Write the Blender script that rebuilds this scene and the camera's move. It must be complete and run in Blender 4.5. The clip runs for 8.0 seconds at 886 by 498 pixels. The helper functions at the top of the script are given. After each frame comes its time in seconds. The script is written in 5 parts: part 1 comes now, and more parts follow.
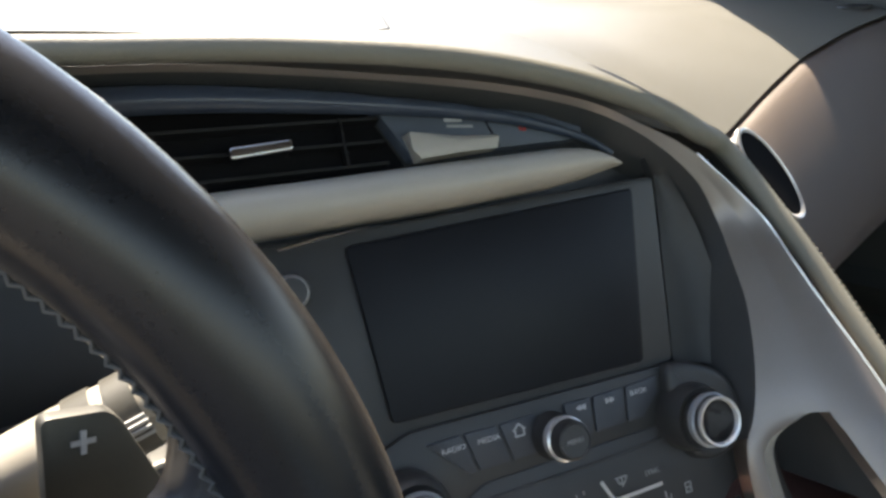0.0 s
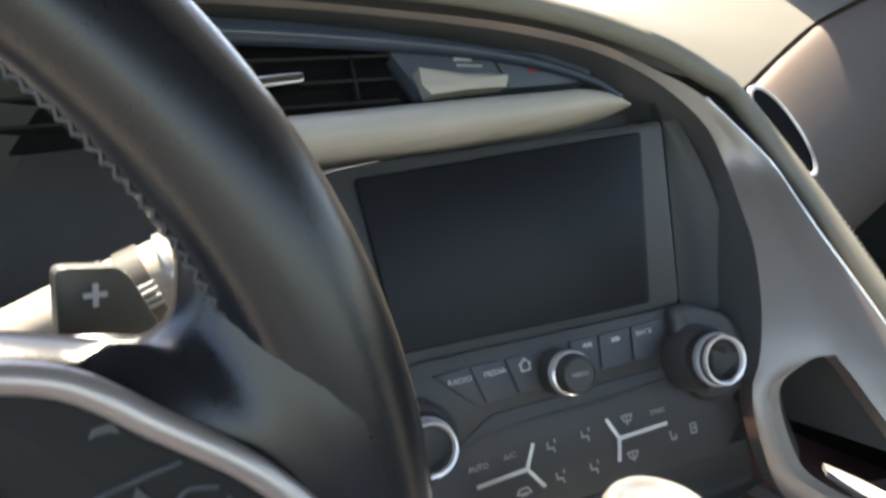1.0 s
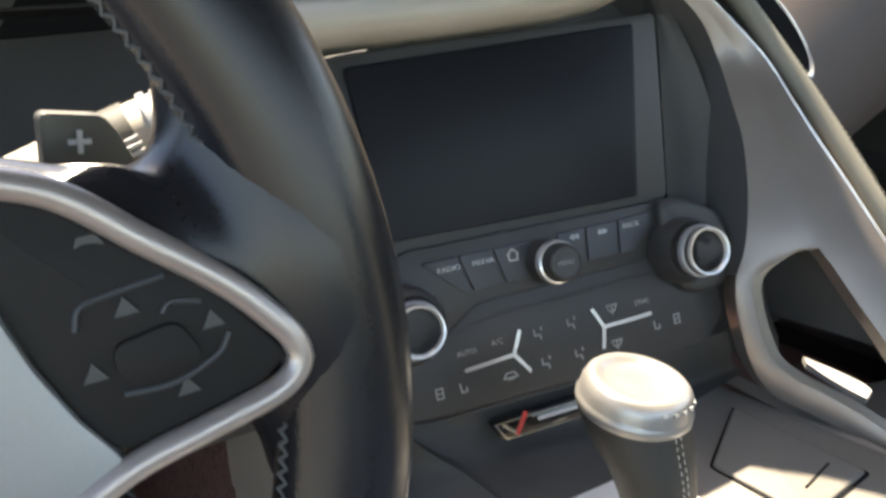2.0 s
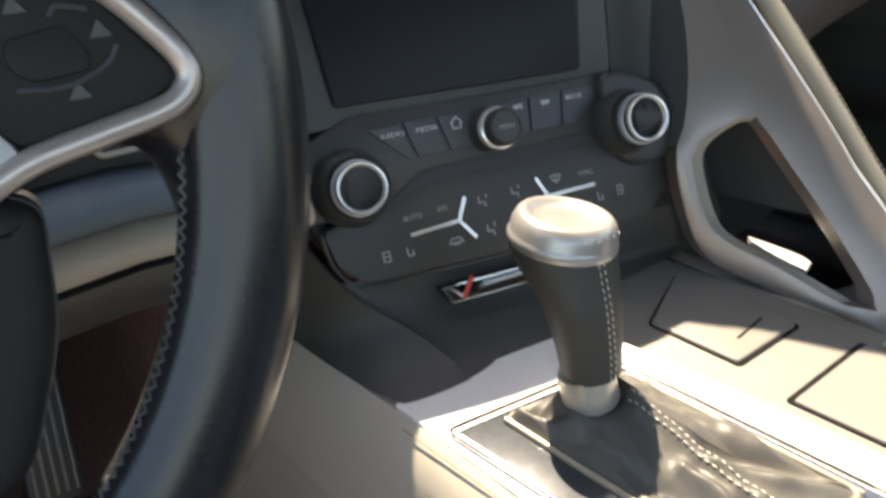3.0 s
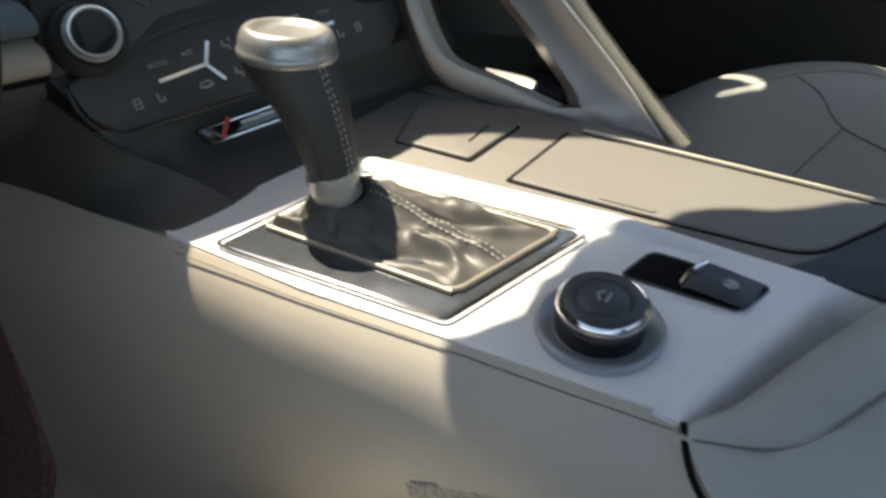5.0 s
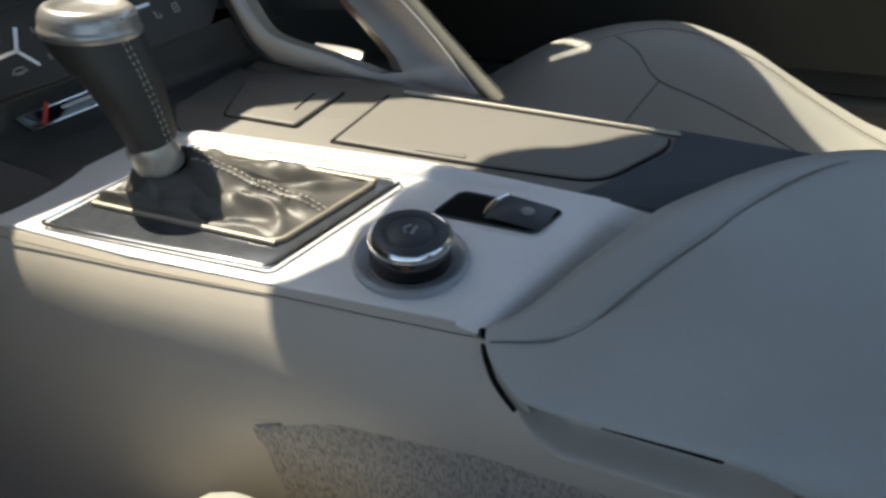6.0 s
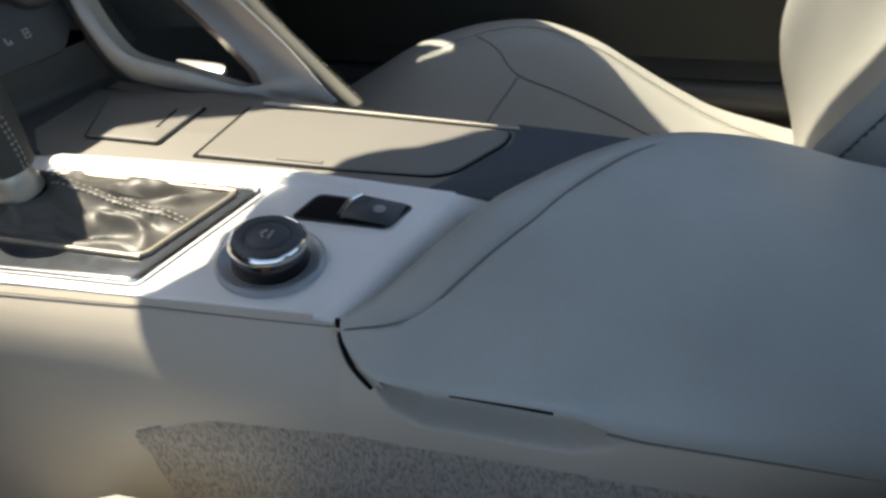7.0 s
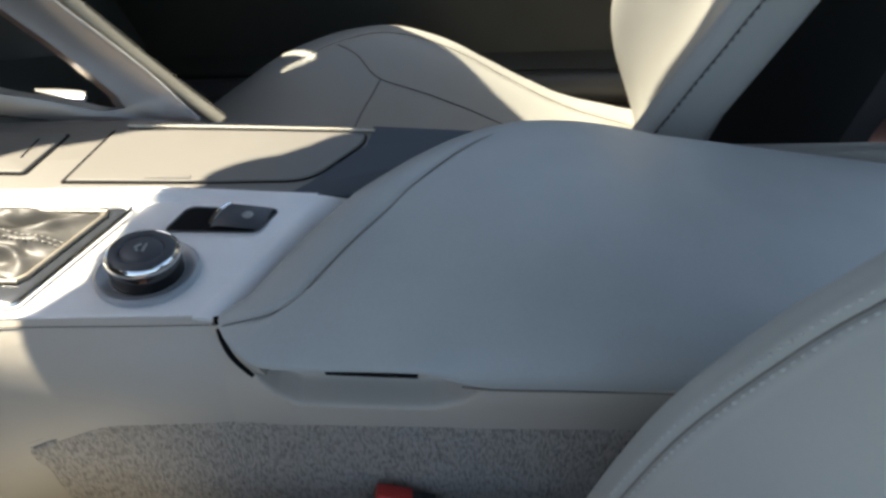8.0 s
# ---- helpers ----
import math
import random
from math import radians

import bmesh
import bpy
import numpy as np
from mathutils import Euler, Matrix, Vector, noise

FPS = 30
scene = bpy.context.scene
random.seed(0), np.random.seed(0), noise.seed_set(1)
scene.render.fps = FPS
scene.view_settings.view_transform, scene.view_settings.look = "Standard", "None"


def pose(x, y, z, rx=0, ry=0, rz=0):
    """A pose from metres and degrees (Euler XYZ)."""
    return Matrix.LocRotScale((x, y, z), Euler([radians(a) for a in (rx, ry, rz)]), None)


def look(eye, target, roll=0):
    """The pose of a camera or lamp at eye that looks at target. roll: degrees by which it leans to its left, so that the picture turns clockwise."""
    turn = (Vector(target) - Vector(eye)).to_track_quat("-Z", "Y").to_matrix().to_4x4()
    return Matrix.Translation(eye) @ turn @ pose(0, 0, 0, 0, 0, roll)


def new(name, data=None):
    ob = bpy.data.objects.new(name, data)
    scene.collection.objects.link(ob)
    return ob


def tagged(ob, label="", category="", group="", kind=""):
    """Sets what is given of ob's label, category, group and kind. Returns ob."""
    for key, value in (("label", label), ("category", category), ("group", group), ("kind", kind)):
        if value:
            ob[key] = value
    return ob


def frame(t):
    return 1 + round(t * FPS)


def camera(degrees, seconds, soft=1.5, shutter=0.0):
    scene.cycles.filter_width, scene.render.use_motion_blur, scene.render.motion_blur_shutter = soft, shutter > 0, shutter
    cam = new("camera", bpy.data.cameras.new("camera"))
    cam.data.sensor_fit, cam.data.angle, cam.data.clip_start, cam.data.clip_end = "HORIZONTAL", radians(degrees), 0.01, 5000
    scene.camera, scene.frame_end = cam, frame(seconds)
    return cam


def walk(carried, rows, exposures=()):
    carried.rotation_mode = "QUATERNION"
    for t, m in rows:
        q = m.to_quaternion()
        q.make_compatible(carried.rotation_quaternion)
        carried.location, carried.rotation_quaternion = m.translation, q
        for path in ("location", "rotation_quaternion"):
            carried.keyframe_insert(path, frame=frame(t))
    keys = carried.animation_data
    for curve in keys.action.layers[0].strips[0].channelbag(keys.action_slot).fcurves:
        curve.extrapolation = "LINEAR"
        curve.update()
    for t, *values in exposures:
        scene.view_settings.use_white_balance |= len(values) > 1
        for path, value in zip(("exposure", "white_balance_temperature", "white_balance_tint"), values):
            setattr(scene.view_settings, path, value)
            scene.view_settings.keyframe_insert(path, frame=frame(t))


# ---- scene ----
cam = camera(62.3, 8.0, 2.9, 0.4)
PATH = [
    (0, (0.006, 0.001, 0.791), (1.262, 1.427, 0.166), -3.2),
    (0.5, (0.001, 0.002, 0.785), (1.224, 1.454, 0.156), -3.1),
    (1, (-0.003, -0.014, 0.759), (1.215, 1.436, 0.116), -3.1),
    (1.2, (-0.006, -0.018, 0.75), (1.211, 1.426, 0.091), -2.9),
    (2.3, (-0.009, -0.043, 0.729), (1.14, 1.351, -0.129), -3.4),
    (2.5, (-0.014, -0.057, 0.709), (1.142, 1.342, -0.131), -3.4),
    (3, (-0.015, -0.075, 0.689), (1.135, 1.274, -0.238), -4.0),
    (3.5, (-0.016, -0.092, 0.674), (1.173, 1.171, -0.322), -4.4),
    (4, (-0.026, -0.111, 0.665), (1.224, 1.047, -0.382), -4.6),
    (4.5, (-0.037, -0.134, 0.659), (1.253, 0.923, -0.446), -4.7),
    (5.8, (-0.062, -0.213, 0.657), (1.385, 0.5, -0.525), -4.4),
    (6, (-0.066, -0.225, 0.653), (1.398, 0.446, -0.532), -4.6),
    (6.5, (-0.074, -0.254, 0.662), (1.426, 0.306, -0.537), -4.2),
    (7, (-0.089, -0.271, 0.676), (1.446, 0.162, -0.532), -4.0),
    (7.5, (-0.113, -0.295, 0.691), (1.448, -0.001, -0.525), -4.1),
    (8, (-0.135, -0.306, 0.703), (1.44, -0.148, -0.519), -3.9),
]
EXPOSURES = [(0, 1.72, 7500, 11), (1.0, 2.22, 7500, 11), (2.5, 2.18, 8100, 11), (3.0, 1.98, 8000, 11), (3.5, 1.62, 7950, 10), (4.0, 1.64, 7850, 9), (4.5, 1.42, 7750, 8), (6.0, 0.93, 7250, 6), (8.0, 1.45, 7350, 7)]
walk(cam, [(t, look(eye, target, roll)) for t, eye, target, roll in PATH], EXPOSURES)

# ---- light ----
SUN = Vector((0.20, 0.455, 1.0)).normalized()
world = bpy.data.worlds.new("sky")
scene.world = world
world.use_nodes = True
wn = world.node_tree
sky = wn.nodes.new("ShaderNodeTexSky")
sky.sky_type, sky.sun_disc = "NISHITA", False
sky.sun_elevation, sky.sun_rotation = math.asin(SUN.z), math.atan2(SUN.x, SUN.y)
wn.nodes["Background"].inputs["Strength"].default_value = 0.15
wn.links.new(sky.outputs[0], wn.nodes["Background"].inputs[0])
sun = new("sun", bpy.data.lights.new("sun", "SUN"))
sun.data.energy, sun.data.angle, sun.data.color = 5.0, radians(0.55), (1.0, 0.94, 0.84)
sun.matrix_world = look(SUN * 5, (0, 0, 0))


# ---- materials ----
def material(name, color, rough=0.5, metal=0.0, grain=0.0, grain_scale=900.0, blotch=0.12, blotch_scale=14.0, coat=0.0, spec=0.5, dirt=0.0):
    """A surface with a leather- or paint-like grain, soft unevenness of tone and of gloss."""
    m = bpy.data.materials.new(name)
    m.use_nodes = True
    t, b = m.node_tree, m.node_tree.nodes["Principled BSDF"]
    n, lk = t.nodes.new, t.links.new
    co = n("ShaderNodeTexCoord")
    big = n("ShaderNodeTexNoise")
    big.inputs["Scale"].default_value, big.inputs["Detail"].default_value = blotch_scale, 5
    lk(co.outputs["Object"], big.inputs["Vector"])
    fine = n("ShaderNodeTexNoise")
    fine.inputs["Scale"].default_value, fine.inputs["Detail"].default_value = grain_scale * 0.35, 3
    lk(co.outputs["Object"], fine.inputs["Vector"])
    mix = n("ShaderNodeMath")
    mix.operation = "MULTIPLY_ADD"
    lk(big.outputs["Fac"], mix.inputs[0])
    mix.inputs[1].default_value = 0.7
    sc = n("ShaderNodeMath")
    sc.operation = "MULTIPLY"
    lk(fine.outputs["Fac"], sc.inputs[0])
    sc.inputs[1].default_value = 0.3
    lk(sc.outputs[0], mix.inputs[2])
    ramp = n("ShaderNodeValToRGB")
    lo, hi = [c * (1 - blotch) for c in color], [min(1, c * (1 + blotch)) for c in color]
    ramp.color_ramp.elements[0].position, ramp.color_ramp.elements[1].position = 0.3, 0.7
    ramp.color_ramp.elements[0].color, ramp.color_ramp.elements[1].color = (*lo, 1), (*hi, 1)
    lk(mix.outputs[0], ramp.inputs[0])
    lk(ramp.outputs[0], b.inputs["Base Color"])
    rr = n("ShaderNodeMapRange")
    rr.inputs["To Min"].default_value, rr.inputs["To Max"].default_value = max(0.02, rough * 0.82), min(1, rough * 1.18)
    lk(mix.outputs[0], rr.inputs["Value"])
    lk(rr.outputs[0], b.inputs["Roughness"])
    b.inputs["Metallic"].default_value = metal
    b.inputs["Specular IOR Level"].default_value = spec
    b.inputs["Coat Weight"].default_value = coat
    b.inputs["Coat Roughness"].default_value = 0.08
    if grain:
        v = n("ShaderNodeTexVoronoi")
        v.inputs["Scale"].default_value = grain_scale
        lk(co.outputs["Object"], v.inputs["Vector"])
        bump = n("ShaderNodeBump")
        bump.inputs["Strength"].default_value, bump.inputs["Distance"].default_value = grain, 0.0006
        lk(v.outputs["Distance"], bump.inputs["Height"])
        lk(bump.outputs[0], b.inputs["Normal"])
    return m


def carpet_material(name, color, scale=420.0):
    m = material(name, color, 0.95, 0, 0, 600, 0.3, 30, spec=0.1)
    t, b = m.node_tree, m.node_tree.nodes["Principled BSDF"]
    co = t.nodes.new("ShaderNodeTexCoord")
    mp = t.nodes.new("ShaderNodeMapping")
    mp.inputs["Scale"].default_value = (1, 1, 0.28)
    v = t.nodes.new("ShaderNodeTexNoise")
    v.inputs["Scale"].default_value, v.inputs["Detail"].default_value = scale, 4
    t.links.new(co.outputs["Object"], mp.inputs[0])
    t.links.new(mp.outputs[0], v.inputs["Vector"])
    ramp = t.nodes.new("ShaderNodeValToRGB")
    ramp.color_ramp.elements[0].position, ramp.color_ramp.elements[1].position = 0.35, 0.56
    ramp.color_ramp.elements[0].color = (*[c * 0.6 for c in color], 1)
    ramp.color_ramp.elements[1].color = (*[min(1, c * 1.1) for c in color], 1)
    t.links.new(v.outputs["Fac"], ramp.inputs[0])
    t.links.new(ramp.outputs[0], b.inputs["Base Color"])
    bump = t.nodes.new("ShaderNodeBump")
    bump.inputs["Strength"].default_value, bump.inputs["Distance"].default_value = 1.0, 0.003
    t.links.new(v.outputs["Fac"], bump.inputs["Height"])
    t.links.new(bump.outputs[0], b.inputs["Normal"])
    return m


def glow_free(name, color, rough=0.5):
    return material(name, color, rough, blotch=0.05)


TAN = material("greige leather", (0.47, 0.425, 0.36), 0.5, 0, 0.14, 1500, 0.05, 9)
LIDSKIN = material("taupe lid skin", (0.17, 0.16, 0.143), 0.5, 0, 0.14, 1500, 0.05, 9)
SEAT = material("pale grey leather", (0.385, 0.38, 0.345), 0.48, 0, 0.14, 1200, 0.05, 8)
DASH = material("tan dash skin", (0.155, 0.151, 0.135), 0.44, 0, 0.25, 1100, 0.08, 8, spec=0.5)
ROLL = material("olive grey leather", (0.21, 0.20, 0.165), 0.45, 0, 0.3, 1300, 0.08, 12)
CREASE = material("greige seam thread", (0.17, 0.158, 0.138), 0.7, 0, 0.1, 2000, 0.1, 40)
SEAM = material("seam shadow thread", (0.075, 0.07, 0.064), 0.7, 0, 0.1, 2000, 0.1, 40)
CAPMETAL = material("worn cap metal", (0.42, 0.41, 0.395), 0.33, 0.65, 0.05, 2500, 0.12, 60)
DUSTY = material("dusty piano black", (0.045, 0.05, 0.058), 0.14, 0, 0, 900, 0.25, 60, coat=0.5)
# black gloss lip; the sky's reflection is put into its base colour
LIPSKY = material("gloss lip with sky blue", (0.045, 0.06, 0.085), 0.25, 0, 0, 900, 0.1, 30)
SIDE = material("greige soft plastic", (0.36, 0.325, 0.28), 0.55, 0, 0.15, 1500, 0.05, 8)
BLACKLEATHER = material("black leather", (0.012, 0.0135, 0.018), 0.25, 0, 0.05, 2000, 0.15, 30, spec=0.5)
for socket, value in (("Sheen Weight", 0.035), ("Sheen Roughness", 0.45), ("Sheen Tint", (1.0, 0.88, 0.72, 1))):
    BLACKLEATHER.node_tree.nodes["Principled BSDF"].inputs[socket].default_value = value
BOOT = material("dark boot leather", (0.080, 0.076, 0.069), 0.46, 0, 0.12, 1800, 0.2, 40)
GRIP = material("dark grip leather", (0.042, 0.041, 0.037), 0.45, 0, 0.3, 1200, 0.15, 40)
LACE = material("grey lacing thread", (0.085, 0.09, 0.095), 0.6, 0, 0.1, 2000, 0.15, 60)
PLASTIC = material("black plastic", (0.042, 0.0425, 0.042), 0.42, 0, 0.1, 2400, 0.12, 30)
SOFT = material("charcoal soft panel", (0.054, 0.055, 0.054), 0.5, 0, 0.35, 1000, 0.12, 20)
GLOSS = material("piano black", (0.006, 0.006, 0.007), 0.1, 0, 0, 900, 0.1, 30, coat=0.6)
FACE = material("matt black recess", (0.012, 0.012, 0.013), 0.6, 0, 0.05, 1500, 0.1, 30, spec=0.3)
SCREEN = material("dark screen glass", (0.009, 0.010, 0.013), 0.35, 0, 0, 900, 0.1, 30, spec=0.2)
BUTTON = material("slate buttons", (0.05, 0.056, 0.066), 0.42, 0, 0.15, 1500, 0.1, 30)
SILVER = material("satin silver trim", (0.80, 0.795, 0.785), 0.4, 0.1, 0.06, 2500, 0.05, 25)
TRIM = material("brushed grey trim", (0.295, 0.258, 0.235), 0.36, 0.6, 0.04, 2500, 0.08, 18)
SPOKE = material("rosy silver", (0.46, 0.42, 0.41), 0.34, 0.6, 0.03, 2500, 0.06, 25)
BRIGHT = material("bright ring metal", (0.80, 0.79, 0.77), 0.24, 0.55, 0, 2500, 0.05, 25)
COLLAR = material("warm collar metal", (0.56, 0.53, 0.47), 0.3, 0.6, 0, 2500, 0.08, 40)
CHAMP = material("champagne silver", (0.46, 0.425, 0.36), 0.5, 0.15, 0.06, 2500, 0.05, 25)
RIMMETAL = material("dull champagne metal", (0.30, 0.27, 0.22), 0.42, 0.5, 0.05, 2500, 0.1, 40)
CHROME = material("chrome", (0.75, 0.74, 0.72), 0.12, 1.0, 0, 900, 0.04, 40)
DOOR = material("dark door skin", (0.028, 0.030, 0.025), 0.6, 0, 0.3, 700, 0.2, 10)
CARPET = carpet_material("grey carpet", (0.46, 0.42, 0.37), 640.0)
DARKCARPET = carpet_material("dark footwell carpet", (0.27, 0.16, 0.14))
PANEL = material("russet grey leather", (0.140, 0.113, 0.099), 0.55, 0, 0.2, 1300, 0.07, 9, spec=0.3)
HAZARD = material("slate blue panel", (0.075, 0.092, 0.115), 0.4, 0, 0.1, 1500, 0.08, 30)
MARK = glow_free("pale print", (0.55, 0.56, 0.57))
DIM = glow_free("grey print", (0.34, 0.345, 0.34))
FAINT = glow_free("faint print", (0.058, 0.062, 0.066))
RED = material("red plastic", (0.5, 0.03, 0.025), 0.4, 0, 0.05, 900, 0.08, 30)
THREAD = material("pale thread", (0.55, 0.52, 0.45), 0.7, 0, 0.1, 2000, 0.1, 60)
SEATTHREAD = material("grey seat thread", (0.45, 0.45, 0.42), 0.7, 0, 0.1, 2000, 0.1, 60)
GAP = material("dark gap", (0.008, 0.008, 0.009), 0.8, spec=0.1)
PAVING = material("worn asphalt", (0.10, 0.094, 0.085), 0.9, 0, 0.3, 120, 0.15, 3)
# knee shelf leather; skylight's blue is put into the colour
KNEESKY = material("knee leather with sky blue", (0.10, 0.135, 0.165), 0.5, 0, 0.06, 1600, 0.1, 20, spec=0.3)
# armrest's greige leather, greyed to hold the sky's blue tint
PADSKY = material("padded leather with sky tint", (0.385, 0.395, 0.372), 0.43, 0, 0.16, 1300, 0.09, 11)
# console skin with the shade behind the lid put into its colour
DECKSHADE = material("deck skin shade tone", (0.055, 0.068, 0.082), 0.55, 0, 0.06, 1600, 0.1, 20, spec=0.25)
# satin silver with shade and sky blue put into its colour
DIMSILVER = material("silver in a shade tone", (0.36, 0.38, 0.40), 0.42, 0.35, 0.04, 2500, 0.08, 30)
RIB = material("worn steel", (0.22, 0.2, 0.17), 0.4, 0.6, 0.05, 900, 0.2, 60)
PADDLE = material("olive grey metal", (0.12, 0.115, 0.10), 0.45, 0.3, 0.05, 2000, 0.08, 40)
LINER = material("grey headliner", (0.10, 0.10, 0.10), 0.9, 0, 0.3, 500, 0.1, 10)


# ---- builders ----
def part(name, bm, mat, parent=None, label="", smooth=40):
    me = bpy.data.meshes.new(name)
    bmesh.ops.recalc_face_normals(bm, faces=bm.faces)
    bm.to_mesh(me)
    bm.free()
    me.materials.append(mat)
    for p in me.polygons:
        p.use_smooth = True
    me.set_sharp_from_angle(angle=radians(smooth))
    ob = new(name, me)
    if parent:
        ob.parent = parent
    if label:
        ob["label"] = label
    return ob


def thing(name, label, category, group="", kind=""):
    return tagged(new(name), label, category, group, kind)


def spline(pts, n):
    """n points along a smooth curve through pts, evenly by length."""
    p = [np.array(q, float) for q in pts]
    p = [2 * p[0] - p[1], *p, 2 * p[-1] - p[-2]]
    out = []
    for i in range(1, len(p) - 2):
        for k in range(24):
            t = k / 24
            out.append(0.5 * (2 * p[i] + (p[i + 1] - p[i - 1]) * t + (2 * p[i - 1] - 5 * p[i] + 4 * p[i + 1] - p[i + 2]) * t**2 + (3 * p[i] - p[i - 1] - 3 * p[i + 1] + p[i + 2]) * t**3))
    out.append(p[-2])
    out = np.array(out)
    s = np.r_[0, np.cumsum(np.linalg.norm(np.diff(out, axis=0), axis=1))]
    q = np.linspace(0, s[-1], n)
    return np.stack([np.interp(q, s, out[:, k]) for k in range(out.shape[1])], 1)


def grid(rows, closed=False, caps=False):
    """A skin over rows of points."""
    bm = bmesh.new()
    vs = [[bm.verts.new(tuple(p)) for p in r] for r in rows]
    m = len(vs[0])
    for a, b in zip(vs, vs[1:]):
        for j in range(m if closed else m - 1):
            k = (j + 1) % m
            bm.faces.new((a[j], a[k], b[k], b[j]))
    if caps:
        bm.faces.new(vs[0][::-1])
        bm.faces.new(vs[-1])
    return bm


def shell(rows, back):
    """A skin with a second skin behind it, closed round its edge. back: the way to the back."""
    bm = bmesh.new()
    back = np.array(back, float)
    f = [[bm.verts.new(tuple(p)) for p in r] for r in rows]
    g = [[bm.verts.new(tuple(np.array(p, float) + back)) for p in r] for r in rows]
    n, m = len(f), len(f[0])
    for i in range(n - 1):
        for j in range(m - 1):
            bm.faces.new((f[i][j], f[i][j + 1], f[i + 1][j + 1], f[i + 1][j]))
            bm.faces.new((g[i][j], g[i + 1][j], g[i + 1][j + 1], g[i][j + 1]))
    for i in range(n - 1):
        bm.faces.new((f[i][0], f[i + 1][0], g[i + 1][0], g[i][0]))
        bm.faces.new((f[i][-1], g[i][-1], g[i + 1][-1], f[i + 1][-1]))
    for j in range(m - 1):
        bm.faces.new((f[0][j], g[0][j], g[0][j + 1], f[0][j + 1]))
        bm.faces.new((f[-1][j], f[-1][j + 1], g[-1][j + 1], g[-1][j]))
    return bm


def strip(a, b, n=48, bulge=0.003, back=(0.0, 0.012, -0.006), m=6):
    """A rounded band between two edge curves."""
    a, b, back = spline(a, n), spline(b, n), np.array(back)
    rows = []
    for p, q in zip(a, b):
        rows.append([p + (q - p) * (j / m) - back / np.linalg.norm(back) * bulge * math.sin(math.pi * j / m) ** 0.6 for j in range(m + 1)])
    return shell(rows, back)


def spline_pairs(p, per):
    p = [2 * p[0] - p[1], *p, 2 * p[-1] - p[-2]]
    out = []
    for i in range(1, len(p) - 2):
        for t in np.arange(per) / per:
            out.append(0.5 * (2 * p[i] + (p[i + 1] - p[i - 1]) * t + (2 * p[i - 1] - 5 * p[i] + 4 * p[i + 1] - p[i + 2]) * t**2 + (3 * p[i] - p[i - 1] - 3 * p[i + 1] + p[i + 2]) * t**3))
    return [*out, p[-2]]


def tube(path, r, seg=12, n=0, closed=False, flat=1.0, axis=(0, 0, 1)):
    """A round bar along a curve. r: one radius, or one at each point."""
    p = spline(path, n) if n else np.array(path, float)
    rs = np.interp(np.linspace(0, 1, len(p)), np.linspace(0, 1, len(np.atleast_1d(r))), np.atleast_1d(r))
    rows = []
    for i, q in enumerate(p):
        t = (p[(i + 1) % len(p)] - p[i - 1]) if closed else p[min(i + 1, len(p) - 1)] - p[max(i - 1, 0)]
        t = t / (np.linalg.norm(t) + 1e-12)
        s = np.cross(t, axis)
        s /= np.linalg.norm(s) + 1e-12
        u = np.cross(s, t)
        rows.append([q + rs[i] * (math.cos(a) * s * flat + math.sin(a) * u) for a in np.linspace(0, 2 * math.pi, seg, endpoint=False)])
    if closed:
        rows.append(rows[0])
    bm = grid(rows, closed=True, caps=not closed)
    if closed:
        bmesh.ops.remove_doubles(bm, verts=bm.verts, dist=1e-6)
    return bm


def lathe(profile, m, seg=40, ex=1.0, ey=1.0, caps=True):
    """A turned body. profile: (radius, height) from the bottom to the top."""
    rows = [[m @ Vector((max(r, 1e-5) * ex * math.cos(a), max(r, 1e-5) * ey * math.sin(a), z)) for a in np.linspace(0, 2 * math.pi, seg, endpoint=False)] for r, z in profile]
    return grid(rows, closed=True, caps=caps)


def plate(pts, m, top, bottom, bevel=0.001, seg=2):
    """A flat piece with an outline in the plane of m and bevelled rims."""
    bm = bmesh.new()
    vs = [bm.verts.new((p[0], p[1], top)) for p in pts]
    face = bm.faces.new(vs)
    ret = bmesh.ops.extrude_face_region(bm, geom=[face])
    low = [v for v in ret["geom"] if isinstance(v, bmesh.types.BMVert)]
    for v in low:
        v.co.z = bottom
    bmesh.ops.recalc_face_normals(bm, faces=bm.faces)
    if bevel:
        rim = [e for e in bm.edges if abs(e.verts[0].co.z - top) < 1e-7 and abs(e.verts[1].co.z - top) < 1e-7]
        bmesh.ops.bevel(bm, geom=rim, offset=bevel, segments=seg, affect="EDGES", profile=0.6)
    bmesh.ops.transform(bm, matrix=m, verts=bm.verts)
    return bm


def rounded(pts, r, n=5):
    """An outline with its corners rounded."""
    out, k = [], len(pts)
    rr = r if hasattr(r, "__len__") else [r] * k
    for i in range(k):
        p, a, b = Vector(pts[i][:2]), Vector(pts[i - 1][:2]), Vector(pts[(i + 1) % k][:2])
        d = min(rr[i], (a - p).length * 0.45, (b - p).length * 0.45)
        s, e = p + (a - p).normalized() * d, p + (b - p).normalized() * d
        for j in range(n + 1):
            t = j / n
            out.append((1 - t) ** 2 * s + 2 * t * (1 - t) * p + t * t * e)
    return [(v.x, v.y) for v in out]


def block(m, sx, sy, sz, bevel=0.002):
    return plate([(-sx / 2, -sy / 2), (sx / 2, -sy / 2), (sx / 2, sy / 2), (-sx / 2, sy / 2)], m, sz / 2, -sz / 2, bevel)


def join(*bms):
    bm = bmesh.new()
    for other in bms:
        me = bpy.data.meshes.new("join")
        other.to_mesh(me)
        bm.from_mesh(me)
        other.free()
        bpy.data.meshes.remove(me)
    return bm


